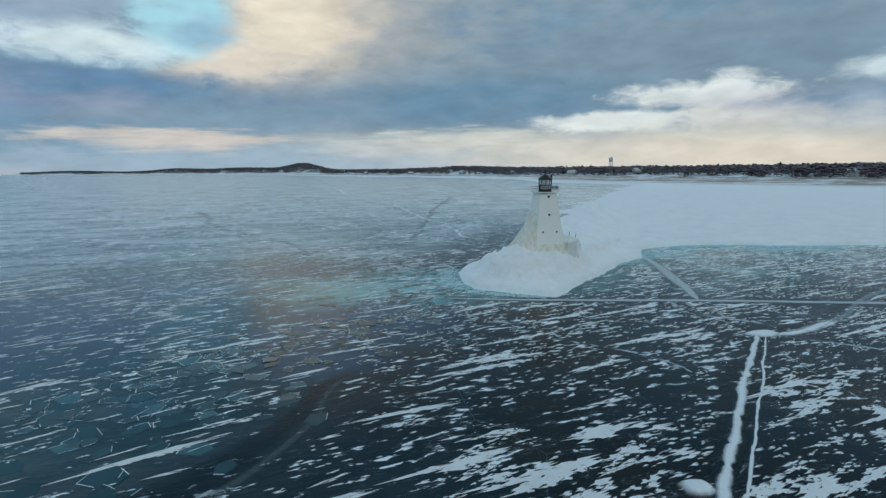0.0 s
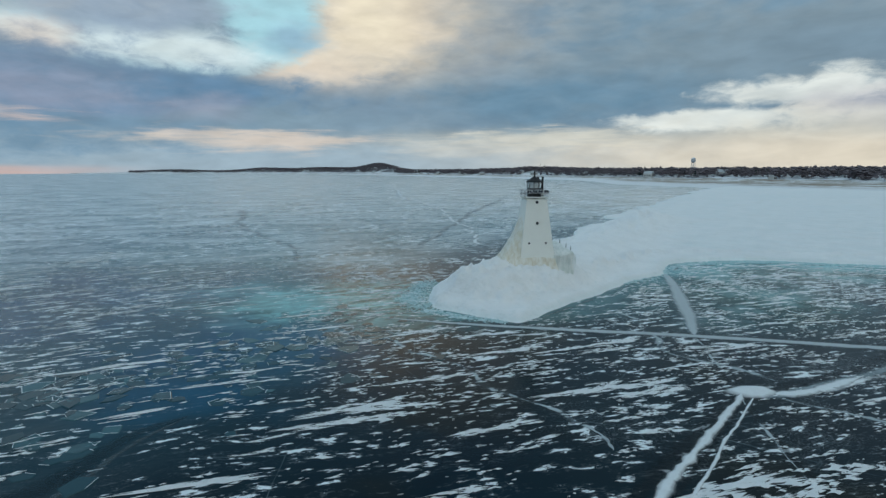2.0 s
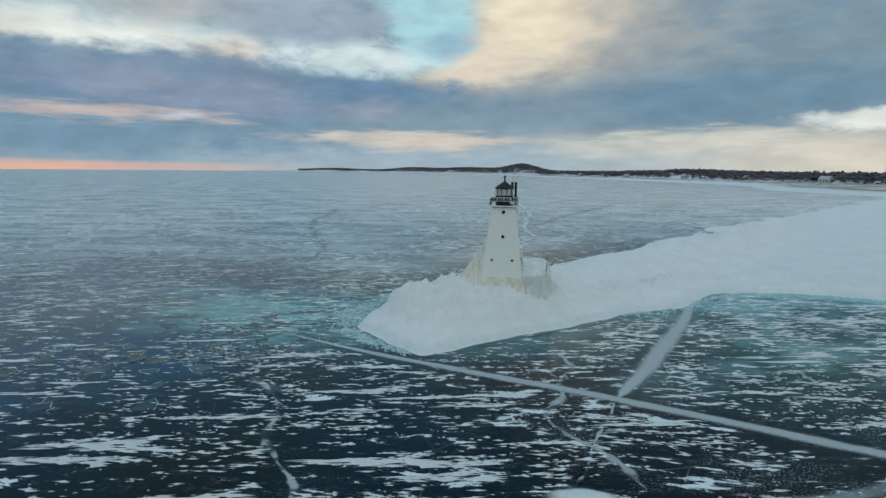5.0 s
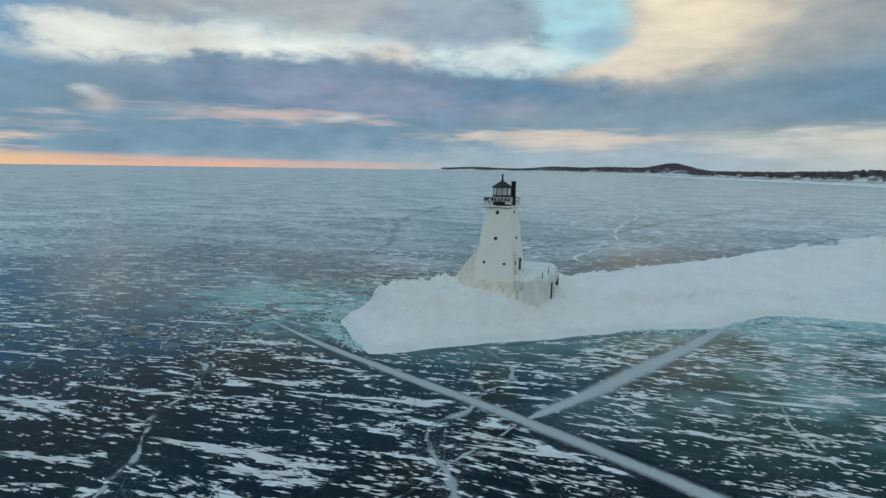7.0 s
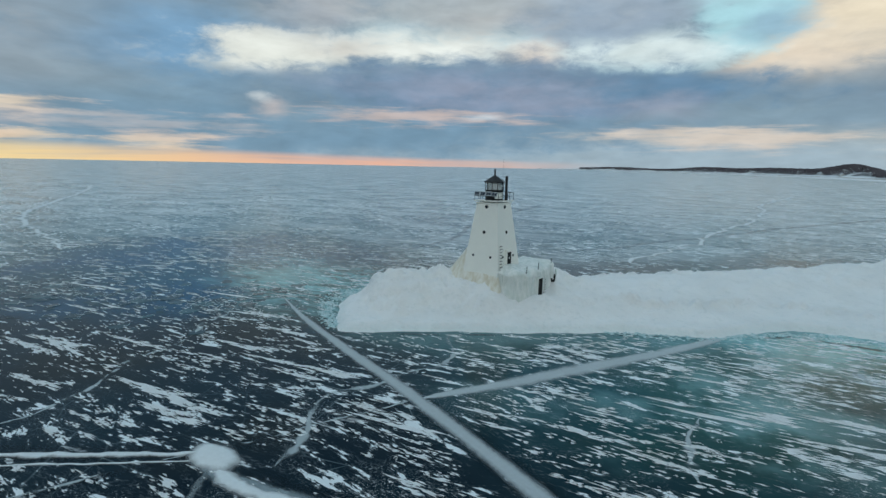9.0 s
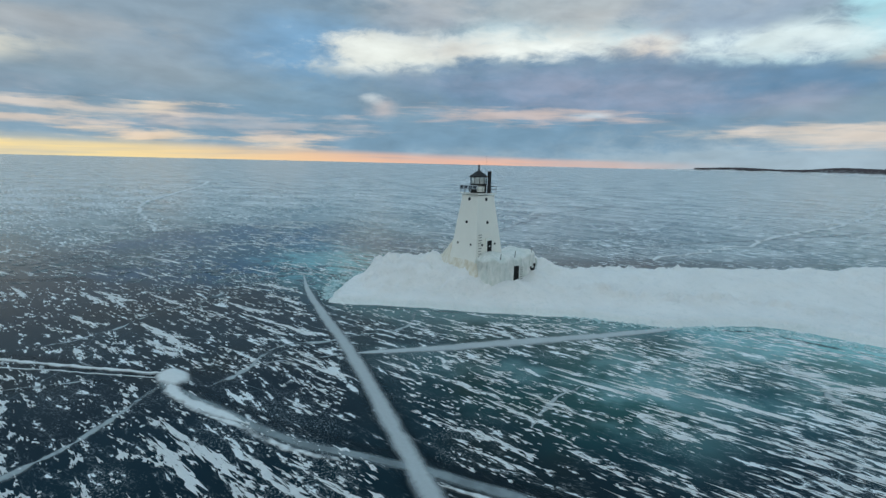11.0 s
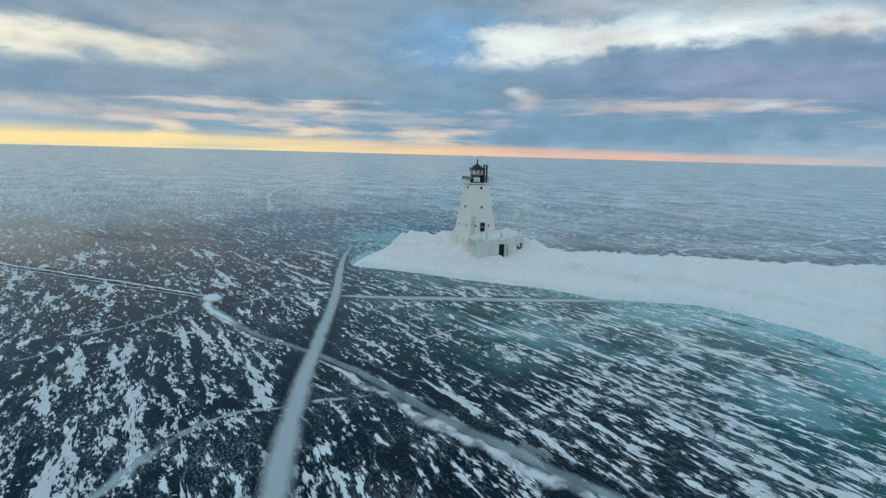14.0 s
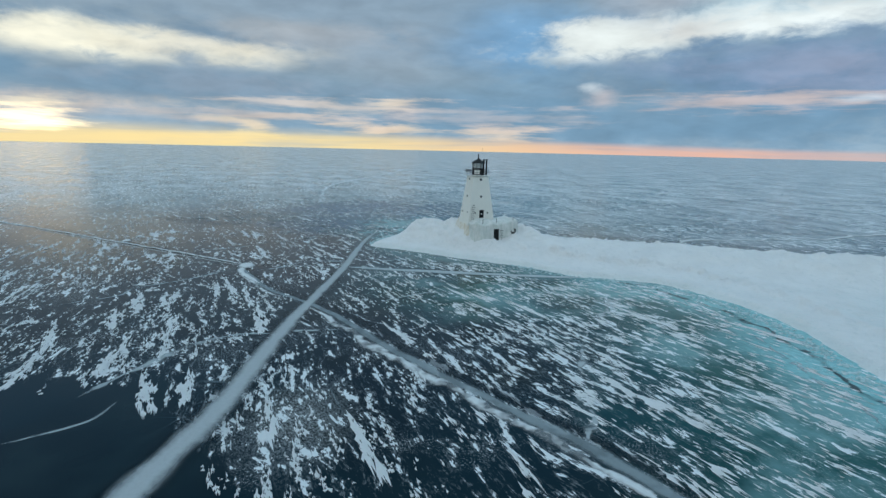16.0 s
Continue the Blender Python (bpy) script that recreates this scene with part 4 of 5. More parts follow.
def snow_patches():
    """Darts of snow, narrow upwind and spurred downwind, in short chains."""
    rng = random.Random(11)
    verts, faces = [], []
    singles = [0]

    def wind(x, y):
        """The wind's bearing over the ice, bending round the breakwater's head."""
        return radians(27 - 0.14 * max(0, x - 18) + 0.12 * (y - 60) * (x > 18) + 0.55 * min(30, max(0, -4 - x)))

    def dart(x, y, a, ln, wd):
        ca, sa = math.cos(a), math.sin(a)
        j = rng.uniform
        # a pointed upwind end, then ragged spurs of uneven length downwind
        spurs = rng.choice((2, 3, 3, 4))
        rim = [(-0.7, 0.0), (-0.34, j(0.06, 0.14)), (-0.12, j(0.16, 0.3)), (j(-0.1, 0.15), j(0.4, 0.62))]
        for k in range(spurs):
            f = 0.46 - 0.92 * (k + 0.5) / spurs
            rim.append((j(0.3, 0.85), f * 1.15 + j(-0.08, 0.08)))
            if k < spurs - 1:
                rim.append((j(0.02, 0.2), f - 0.46 / spurs))
        rim += [(j(-0.1, 0.15), j(-0.62, -0.4)), (-0.12, j(-0.3, -0.16)), (-0.34, j(-0.14, -0.06))]
        z = 0.010 + 0.02 * rng.random()
        n0 = len(verts)
        verts.append((x, y, z + 0.05))
        for u, v in rim:
            u, v = u * ln + j(-0.03, 0.03), v * wd + j(-0.03, 0.03)
            verts.append((x + ca * u - sa * v, y + sa * u + ca * v, z))
        m = len(rim)
        for i in range(m):
            faces.append((n0, n0 + 1 + (i + 1) % m, n0 + 1 + i))

    def alone(n0, f0):
        """Lift the last chain out as a part of the ground."""
        me = bpy.data.meshes.new("snow_patch")
        me.from_pydata(verts[n0:], [], [tuple(i - n0 for i in f) for f in faces[f0:]])
        me.materials.append(FLAKE)
        new("snow_patch", me).parent = GROUND
        del verts[n0:], faces[f0:]
        singles[0] += 1

    def chain(x, y, size, thin):
        n0, f0 = len(verts), len(faces)
        a = wind(x, y) + radians(rng.gauss(0, 3))
        reach = 1.0 if thin else 1.7
        n = max(2, int(size * (2.6 if thin else 3.8)))
        for k in range(n):
            f = (k + rng.random() * 0.6) / n
            u = (f - 0.5) * size * reach
            v = rng.gauss(0, 0.06 + 0.035 * size) * (0.5 + f) * (0.5 if thin else 1.0)
            ln = size * rng.uniform(0.26, 0.56) * (1.5 if thin else 1.05)
            wd = (0.20 + 0.11 * size) * rng.uniform(0.4, 1.2) * (0.4 + 0.8 * f) * (0.62 if thin else 1.0)
            dart(x + math.cos(a) * u - math.sin(a) * v, y + math.sin(a) * u + math.cos(a) * v, a, ln, wd)
        if size > 1.7 and singles[0] < 295:
            alone(n0, f0)

    def slab(x, y, ln, wd):
        """A broad sheet of crusted snow, many darts grown together."""
        n0, f0 = len(verts), len(faces)
        a = wind(x, y) + radians(rng.gauss(0, 3))
        for k in range(int(6 + ln * wd * 1.6)):
            u, v = rng.gauss(0, 0.22) * ln, rng.gauss(0, 0.24) * wd
            s = math.exp(rng.gauss(-0.1, 0.35)) * (0.5 + 0.12 * ln)
            dart(x + math.cos(a) * u - math.sin(a) * v, y + math.sin(a) * u + math.cos(a) * v, a + rng.gauss(0, 0.06), s, s * rng.uniform(0.35, 0.6))
        alone(n0, f0)

    def clear(x, y, r=0.0):
        X, Y = np.array([x]), np.array([y])
        if signed(X, Y, SHELF)[0] > -0.8 - r:
            return False
        if math.hypot((x - 99) / 21, (y - 55) / 18) < 1.02 + 0.12 * math.sin(x * 0.9 + y * 0.5):
            return False
        return all(seg_dist(X, Y, a, b)[0] > d + r * 0.4 for a, b, d in BARE)

    for x, y in ((11.9, 35.7), (0.4, 31.2), (5.2, 29.9), (47.9, 58.6), (32.8, 37.5), (3.4, 49.8), (6.5, 50.5), (2.7, 47.3), (21.6, 55.8), (25.0, 68.6), (26.8, 56.2),
                 (37.6, 68.8), (14.8, 48.4), (24.8, 66.4), (14.2, 64.5), (49.2, 57.4), (54.3, 52.9), (55, 50.1), (53.6, 62.9),
                 (60.3, 66.0), (67.6, 87.5), (52.1, 80.5), (67.3, 96.9), (74.3, 56.6), (80.3, 62.6), (79.0, 65.4), (65.5, 58.0), (87.7, 79.9), (66.4, 81.6), (84.3, 73.2), (84.2, 103.0)):
        chain(x, y, rng.uniform(3.2, 4.8), y > 95)
    for x, y, ln, wd in ((10.7, 35.3, 5.2, 2.4), (11.5, 32.5, 3.4, 1.2), (1.4, 31.8, 4.4, 1.3), (5.8, 29.5, 5.0, 1.2), (8.3, 28.2, 4.0, 1.4), (12.4, 29.4, 2.4, 1.2), (18.6, 28.4, 3.4, 1.8),
                         (22.0, 28.4, 4.0, 1.8), (28.4, 39.5, 3.0, 1.6), (33.4, 38.4, 4.0, 2.0), (36.6, 46.0, 3.4, 1.4), (27.7, 41.4, 3.0, 1.0), (30.6, 34.5, 3.2, 1.8)):
        slab(x, y, ln, wd)
    for x, y, ln, wd in ((74.3, 56.9, 3.2, 1.7), (80.5, 62.9, 3.0, 1.4), (79.0, 65.2, 3.2, 1.8), (70.3, 58.0, 3.0, 1.2), (48.7, 57.3, 3.0, 2.0), (63.1, 42.8, 3.4, 1.6),
                         (49.8, 49.3, 3.4, 1.4), (53.5, 53.5, 3.0, 1.6), (55.4, 49.7, 3.6, 1.4), (47.1, 46.8, 3.0, 1.5), (63.1, 57.7, 3.2, 1.2), (61.7, 50.7, 3.2, 1.5), (82.2, 101.7, 4.6, 1.0), (84.9, 104.2, 4.4, 1.0), (79.2, 99.9, 4.4, 1.2), (86.3, 114.0, 6.0, 1.0), (81.3, 96.6, 4.0, 1.2)):
        slab(x, y, ln, wd)
    made = 0
    while made < 13500:
        x, y = rng.uniform(-80, 112), rng.uniform(14, 122)
        cover = float(fbm(np.array(x * 0.07), np.array(y * 0.07), 41, 3))
        want = (cover - 0.25) * 1.9 * (0.25 if -13 < x - (y - 30) * 0.3 < -1 else 0.5 if x < 2 else 0.56 if x < 40 else 0.22 if y > 88 else 1.1)
        made += 1
        if rng.random() > want:
            continue
        size = min(4.2, 0.52 * math.exp(rng.gauss(0.5, 0.6)))
        if clear(x, y, size * 0.4):
            thin = (x > 44 and y > 88 and rng.random() < 0.75) or (x < 2 and rng.random() < 0.7)
            chain(x, y, size * (1.3 if x < 2 else 1.8 if thin else 1.1 if x < 42 else 0.95), thin)
    # crumbs and slivers between the larger patches
    r2 = np.random.default_rng(7)
    X, Y = r2.uniform(-14, 108, 60000), r2.uniform(12, 122, 60000)
    ok = (signed(X, Y, SHELF) < -0.8) & (np.hypot((X - 99) / 21, (Y - 55) / 18) > 1.0)
    for a, b, d in BARE:
        ok &= seg_dist(X, Y, a, b) > d * 0.9
    ok &= fbm(X * 0.3, Y * 0.3, 61, 4) + 0.2 * r2.random(60000) > 0.62
    for x, y in zip(X[ok][:6500].tolist(), Y[ok][:6500].tolist()):
        ln = min(1.6, 0.45 * math.exp(rng.gauss(0, 0.55))) * (1.6 if y > 88 else 1.0)
        dart(x, y, wind(x, y) + radians(rng.gauss(0, 5)), ln, ln * rng.uniform(0.2, 0.45))
    me = bpy.data.meshes.new("snow_patches")
    me.from_pydata(verts, [], faces)
    me.materials.append(FLAKE)
    tagged(new("snow_patches", me), "ragged white patches of wind-carved snow on black ice", "snow patches", kind="stuff")


FLAKE = snow_material("drift_snow")
snow_patches()


# ---------------------------------------------------------------- the lighthouse
LX, LY, LROT = 18.1, 95.8, 14.5
house = thing("lighthouse", LX, LY, 3.0, LROT, "white pyramidal steel lighthouse with black lantern, sheathed in spray ice", "lighthouse")
Z0 = 3.0
ZT = Z0 - 0.26


def half(z):
    """Half the tower's side at height z over the lake."""
    return 1.60 + (13.6 - z) * 0.122


def tower():
    bm = bmesh.new()
    rings = []
    for z in (2.0, 5.0, 8.0, 11.0, 13.8):
        h = half(z)
        rings.append([bm.verts.new((sx * h, sy * h, z - Z0)) for sx, sy in ((-1, -1), (1, -1), (1, 1), (-1, 1))])
    for p, q in zip(rings, rings[1:]):
        for i in range(4):
            bm.faces.new((p[i], p[(i + 1) % 4], q[(i + 1) % 4], q[i]))
    bm.faces.new(rings[-1])
    up = [e for e in bm.edges if abs(e.verts[0].co.z - e.verts[1].co.z) > 0.5]
    bmesh.ops.bevel(bm, geom=up, offset=0.07, segments=2, affect="EDGES", profile=0.5)
    part("tower_wall", bm, PAINT, house, "riveted plates painted white")
    # cornice below the gallery
    bm = bmesh.new()
    box(bm, 0, 0, 13.9 - Z0, 3.3, 3.3, 0.16, 0.04)
    part("cornice", bm, PAINT, house)


def square_radius(a):
    """Distance from the middle to a unit square's side in direction a."""
    return 1 / max(abs(math.cos(a)), abs(math.sin(a)))


def ice_coat():
    """Spray ice that has run down the tower's lake side and flares at its foot."""
    bm = bmesh.new()
    seg, rows = 120, 26
    rings = []
    for j in range(rows):
        z = 2.4 + (12.4 - 2.4) * j / (rows - 1)
        ring = []
        for i in range(seg):
            a = 2 * math.pi * i / seg
            deg = (math.degrees(a) + 360) % 360
            off = abs((deg - 168 + 180) % 360 - 180)
            wgt = float(smooth(np.array(off), 60, 32))
            flare = max(0.0, 12.2 - z) / 7.0
            ext = 2.3 * flare ** 2.1 * wgt + 0.5 * max(0, (5.6 - z) / 2) * (1 - wgt)
            rib = (noise.noise((math.cos(a) * 9, math.sin(a) * 9, z * 0.22)) + 0.5 * noise.noise((math.cos(a) * 22, math.sin(a) * 22, z * 0.4 + 9))) * (0.05 + 0.28 * ext)
            r = half(z) * square_radius(a) - 0.10 - 0.1 * (square_radius(a) - 1) + 0.14 * wgt * min(1, flare * 2) + ext + rib * wgt
            ring.append(bm.verts.new((r * math.cos(a), r * math.sin(a), z - Z0)))
        rings.append(ring)
    for p, q in zip(rings, rings[1:]):
        for i in range(seg):
            bm.faces.new((p[i], p[(i + 1) % seg], q[(i + 1) % seg], q[i]))
    part("ice_coat", bm, RIME, house, "cream ribbed ice flaring over the tower's foot", True)


def on_face(face, s, z, out=0.0):
    """A place on one of the tower's faces: s to the right, z over the lake."""
    h = half(z) + out
    return {"south": (s, -h, z - Z0), "east": (h, s, z - Z0)}[face]


def porthole(face, s, z, r=0.24):
    m = Matrix.Translation(on_face(face, s, z, 0.02)) @ (Euler((radians(90), 0, 0)) if face == "south" else Euler((radians(90), 0, radians(90)))).to_matrix().to_4x4()
    ob = new("porthole", mesh_of("porthole", spin(bmesh.new(), ((r, -0.12), (r, 0.02), (r * 0.72, 0.05), (r * 0.7, 0.0)), 14), BLACK))
    ob.parent = house
    ob.matrix_basis = m
    bm = bmesh.new()
    bmesh.ops.create_circle(bm, cap_ends=True, segments=14, radius=r * 0.7, matrix=Matrix.Translation((0, 0, 0.015)))
    part("pane", bm, SOLAR, ob, "dark glass pane")


def gallery():
    bm = bmesh.new()
    box(bm, 0, 0, 13.92 - ZT, 3.65, 3.65, 0.14, 0.03)
    part("gallery_deck", bm, PAINT, house, "white gallery deck rimmed with ice")
    G = 1.76
    zt = 14.95 - ZT
    n = 4
    for i in range(4):
        a, b = [((-G, -G), (G, -G)), ((G, -G), (G, G)), ((G, G), (-G, G)), ((-G, G), (-G, -G))][i]
        for k in range(n):
            x, y = a[0] + (b[0] - a[0]) * k / n, a[1] + (b[1] - a[1]) * k / n
            part("railing_post", tube(bmesh.new(), (x, y, 13.98 - ZT), (x, y, zt + 0.03), 0.03, seg=6), GUN, house)
        for z in (zt, zt - 0.45):
            part("rail", tube(bmesh.new(), (*a, z), (*b, z), 0.025, seg=6), GUN, house)
    for k in range(4):
        x = -1.3 + 0.87 * k
        rot = Euler((radians(-24), 0, 0)).to_matrix().to_4x4()
        ob = part("solar_panel", box(bmesh.new(), x, -G - 0.16, zt - 0.12, 0.76, 0.05, 0.56, 0.012, rot), ALU, house, "tilted solar panel in a pale frame")
        for q in (-1, 1):
            part("cell_field", box(bmesh.new(), x + q * 0.175, -G - 0.186, zt - 0.13, 0.31, 0.02, 0.44, 0.0, rot), SOLAR, ob, "dark solar cells")
    # two black stove pipes at the landward corner
    a = radians(52 - LROT)
    for k in (-1, 1):
        d = radians(-43 - LROT)
        x, y = 1.5 * math.cos(a) + 0.46 * k * math.cos(d), 1.5 * math.sin(a) + 0.46 * k * math.sin(d)
        bm = tube(bmesh.new(), (x, y, 13.98 - ZT), (x, y, 16.95 - ZT), 0.155, seg=14)
        tube(bm, (x, y, 16.8 - ZT), (x, y, 16.98 - ZT), 0.18, seg=14)
        part("stove_pipe", bm, BLACK, house, "tall black cylinder")
    part("whip_antenna", tube(bmesh.new(), (1.0, 0.35, 14.0 - ZT), (1.0, 0.35, 19.0 - ZT), 0.018, 0.008, 6), GUN, house, "thin whip antenna")


def lantern():
    seg = 10
    R = 1.12
    part("lantern_wall", spin(bmesh.new(), ((R, 13.98 - ZT), (R, 15.15 - ZT), (R + 0.06, 15.17 - ZT), (R + 0.06, 15.25 - ZT), (R * 0.9, 15.26 - ZT)), seg), BLACK, house, "black parapet wall of the lantern")
    part("lens", spin(bmesh.new(), ((0.42, 15.26 - ZT), (0.5, 15.5 - ZT), (0.5, 15.9 - ZT), (0.4, 16.15 - ZT)), 16), LENS, house, "pale lamp behind the glass", True)
    # pale drum behind the panes, toned so that the glass reads light
    bmi = spin(bmesh.new(), ((0.9, 15.27 - ZT), (0.9, 16.2 - ZT)), seg)
    part("drum", bmi, LENS, house, "pale drum inside the lantern")
    for i in range(seg):
        a0, a1 = 2 * math.pi * i / seg, 2 * math.pi * (i + 1) / seg
        p, q = (R * math.cos(a0), R * math.sin(a0)), (R * math.cos(a1), R * math.sin(a1))
        part("mullion", tube(bmesh.new(), (*p, 15.24 - ZT), (*p, 16.3 - ZT), 0.045, seg=6), BLACK, house)
        bm = bmesh.new()
        mx, my, am = (p[0] + q[0]) / 2, (p[1] + q[1]) / 2, (a0 + a1) / 2
        ln = math.dist(p, q) - 0.06
        box(bm, mx, my, 15.76 - ZT, 0.016, ln, 0.98, 0, Euler((0, 0, am)).to_matrix().to_4x4())
        pane = part("glass_pane", bm, GLASS, house)
        pane.visible_shadow = False
    part("roof", spin(bmesh.new(), ((R + 0.02, 16.16 - ZT), (R + 0.22, 16.2 - ZT), (R + 0.2, 16.28 - ZT), (0.75, 16.66 - ZT), (0.3, 16.95 - ZT), (0.16, 17.02 - ZT)), seg), BLACK, house, "black faceted lantern roof")
    part("vent", spin(bmesh.new(), ((0.12, 17.0 - ZT), (0.15, 17.12 - ZT), (0.1, 17.2 - ZT), (0.1, 17.66 - ZT), (0.15, 17.7 - ZT), (0.13, 17.82 - ZT), (0.04, 17.86 - ZT)), 12), BLACK, house, "black chimney vent on the roof's top", True)
    a = radians(-15 - LROT)
    bm = box(bmesh.new(), 1.24 * math.cos(a), 1.24 * math.sin(a), 14.58 - ZT, 0.2, 1.05, 0.78, 0.03, Euler((0, 0, a)).to_matrix().to_4x4())
    part("equipment_box", bm, PAINT, house, "white cabinet against the lantern wall")


def doors():
    z = 7.02
    f = part("door_frame", box(bmesh.new(), half(z) + 0.06, -0.05, z - Z0 + 0.05, 0.3, 1.3, 2.3, 0.04), PAINT, house, "iced white surround of the tower door")
    d = part("upper_door", box(bmesh.new(), half(z) + 0.2, -0.05, z - Z0 - 0.12, 0.06, 0.85, 1.9, 0.01), VOID, house, "dark open tower doorway")
    part("door_pane", box(bmesh.new(), half(z) + 0.235, -0.05, z - Z0 + 0.1, 0.012, 0.22, 0.25, 0), ALU, d, "small pale window in the door")
    for k in range(9):
        zz = 5.8 + k * 0.36
        part("ladder_rung", tube(bmesh.new(), (half(zz) + 0.1, -half(zz) + 0.35, zz - Z0), (half(zz) + 0.1, -half(zz) + 0.95, zz - Z0), 0.035, seg=6), GUN, house)


tower()
ice_coat()
for face in ("south", "east"):
    porthole(face, 0, 13.45, 0.23)
    porthole(face, 0, 10.3, 0.21)
for s in (-1.3, 1.3):
    porthole("south", s, 7.3, 0.16)
    porthole("east", s * 0.95, 7.3, 0.16)
gallery()
lantern()
doors()

# ---------------------------------------------------------------- iced entry house on the pier
entry = thing("entry_house", LX, LY, 2.2, LROT, "ice-covered concrete entry block on the pier with a narrow dark doorway", "pier building")
E0 = 2.2


def iced_block():
    """The block, thick with rounded ice and hanging ribs."""
    x0, x1, y0, y1, top = 0.5, 6.2, -2.5, 6.4, 6.1
    bm = bmesh.new()
    nx, ny, nz = 20, 30, 14
    faces = []

    def sheet(fn, a, b):
        vs = [[bm.verts.new(fn(i / a, j / b)) for i in range(a + 1)] for j in range(b + 1)]
        for j in range(b):
            for i in range(a):
                faces.append(bm.faces.new((vs[j][i], vs[j][i + 1], vs[j + 1][i + 1], vs[j + 1][i])))

    sheet(lambda u, v: (x1, y0 + (y1 - y0) * u, 1.0 + (top - 1.0) * v), ny, nz)
    sheet(lambda u, v: (x0 + (x1 - x0) * u, y0, 1.0 + (top - 1.0) * v), nx, nz)
    sheet(lambda u, v: (x1 - (x1 - x0) * u, y1, 1.0 + (top - 1.0) * v), nx, nz)
    sheet(lambda u, v: (x1 - (x1 - x0) * v, y0 + (y1 - y0) * u, top), ny, nx)
    bmesh.ops.remove_doubles(bm, verts=bm.verts, dist=0.01)
    cx, cy = (x0 + x1) / 2, (y0 + y1) / 2
    for v in bm.verts:
        x, y, z = v.co
        # round the corners and the brow
        ex, ey = max(0, abs(x - cx) - (x1 - x0) / 2 + 1.5), max(0, abs(y - cy) - (y1 - y0) / 2 + 1.5)
        ez = max(0, z - top + 0.8)
        k = math.hypot(ex, ey)
        if k > 1.5:
            f = 1.5 / k
            x -= math.copysign(ex * (1 - f), x - cx)
            y -= math.copysign(ey * (1 - f), y - cy)
        kk = max(ex, ey)
        if ez > 0 and kk > 0:
            f = max(ez / 0.8, kk / 0.9)
            z -= 0.6 * (ez / 0.8) * (kk / 1.5) ** 2
        rib = noise.noise((x * 1.6, y * 1.6, z * 0.25)) * 0.24 + noise.noise((x * 4, y * 4, z * 0.5)) * 0.08
        low = max(0, (4.6 - z) / 3) ** 2 * 0.6
        dx, dy = (x - cx) / 3, (y - cy) / 4.4
        n = math.hypot(dx, dy) or 1
        door = 1.0 if not (x > 5.5 and 0.7 < y < 2.4 and z < 5.2) else 0.15
        if kk > 0.3:
            x += dx / n * (rib + low * 0.6) * door
            y += dy / n * (rib + low * 0.6) * door
        z += (0.5 * noise.noise((x * 0.5, y * 0.5, 4.0)) + 0.16 * noise.noise((x * 1.7, y * 1.7, 8.0))) * (ez > 0)
        z += 0.5 * max(0, 1 - abs(y - 5.0) / 2.6) * (ez > 0)
        v.co = (x, y, z - E0)
    bmesh.ops.recalc_face_normals(bm, faces=bm.faces)
    part("block", bm, GLAZE, entry, "rounded ice over concrete", True)


iced_block()
part("doorway", box(bmesh.new(), 6.22, 1.5, 3.75 - E0, 0.3, 1.0, 2.15, 0.02), VOID, entry, "narrow dark doorway")
for yy in (0.93, 2.07):
    part("door_jamb", box(bmesh.new(), 6.24, yy, 3.75 - E0, 0.28, 0.12, 2.2, 0.03), GLAZE, entry)
part("lintel", box(bmesh.new(), 6.26, 1.5, 4.86 - E0, 0.3, 1.1, 0.16, 0.04), GLAZE, entry)
part("grab_bar", box(bmesh.new(), 6.34, 1.5, 3.1 - E0, 0.05, 0.8, 0.05, 0.01), ALU, entry)
for k in range(6):
    part("ladder_rung", tube(bmesh.new(), (6.42, 2.25, 2.9 - E0 + k * 0.32), (6.42, 2.75, 2.9 - E0 + k * 0.32), 0.03, seg=6), GUN, entry)
for x, y, h in ((5.7, -1.0, 0.7), (5.85, 1.6, 0.95), (5.9, 4.9, 1.2), (3.6, 6.0, 0.8)):
    part("railing_stub", tube(bmesh.new(), (x, y, 5.7 - E0), (x + 0.05, y + 0.03, 6.05 - E0 + h * 0.7), 0.055, 0.04, 7), GUN, entry, "bent railing post caked in ice")
bm = bmesh.new()
ang = [radians(200 + 14 * k) for k in range(13)]
for a, b in zip(ang, ang[1:]):
    tube(bm, (6.3, 4.9 + 0.34 * math.cos(a) - 0.12 * math.sin(a * 2), 4.6 - E0 + 0.7 * math.sin(a)), (6.3, 4.9 + 0.34 * math.cos(b) - 0.12 * math.sin(b * 2), 4.6 - E0 + 0.7 * math.sin(b)), 0.10 + 0.09 * math.sin(a * 1.7) ** 2, seg=6)
part("hanging_hose", bm, BLACK, entry, "dark loop hanging under the ice brow")
ice_rng = random.Random(5)
for k in range(24):
    if k % 2:
        x, y = 6.28, ice_rng.uniform(-2.0, 6.0)
        if 0.8 < y < 2.2:
            continue
    else:
        x, y = ice_rng.uniform(2.5, 6.0), -2.6
    h = ice_rng.uniform(0.5, 1.7)
    z = ice_rng.uniform(4.9, 5.5)
    part("icicle", tube(bmesh.new(), (x, y, z - E0), (x, y, z - h - E0), 0.1, 0.012, 6), GLAZE, entry)


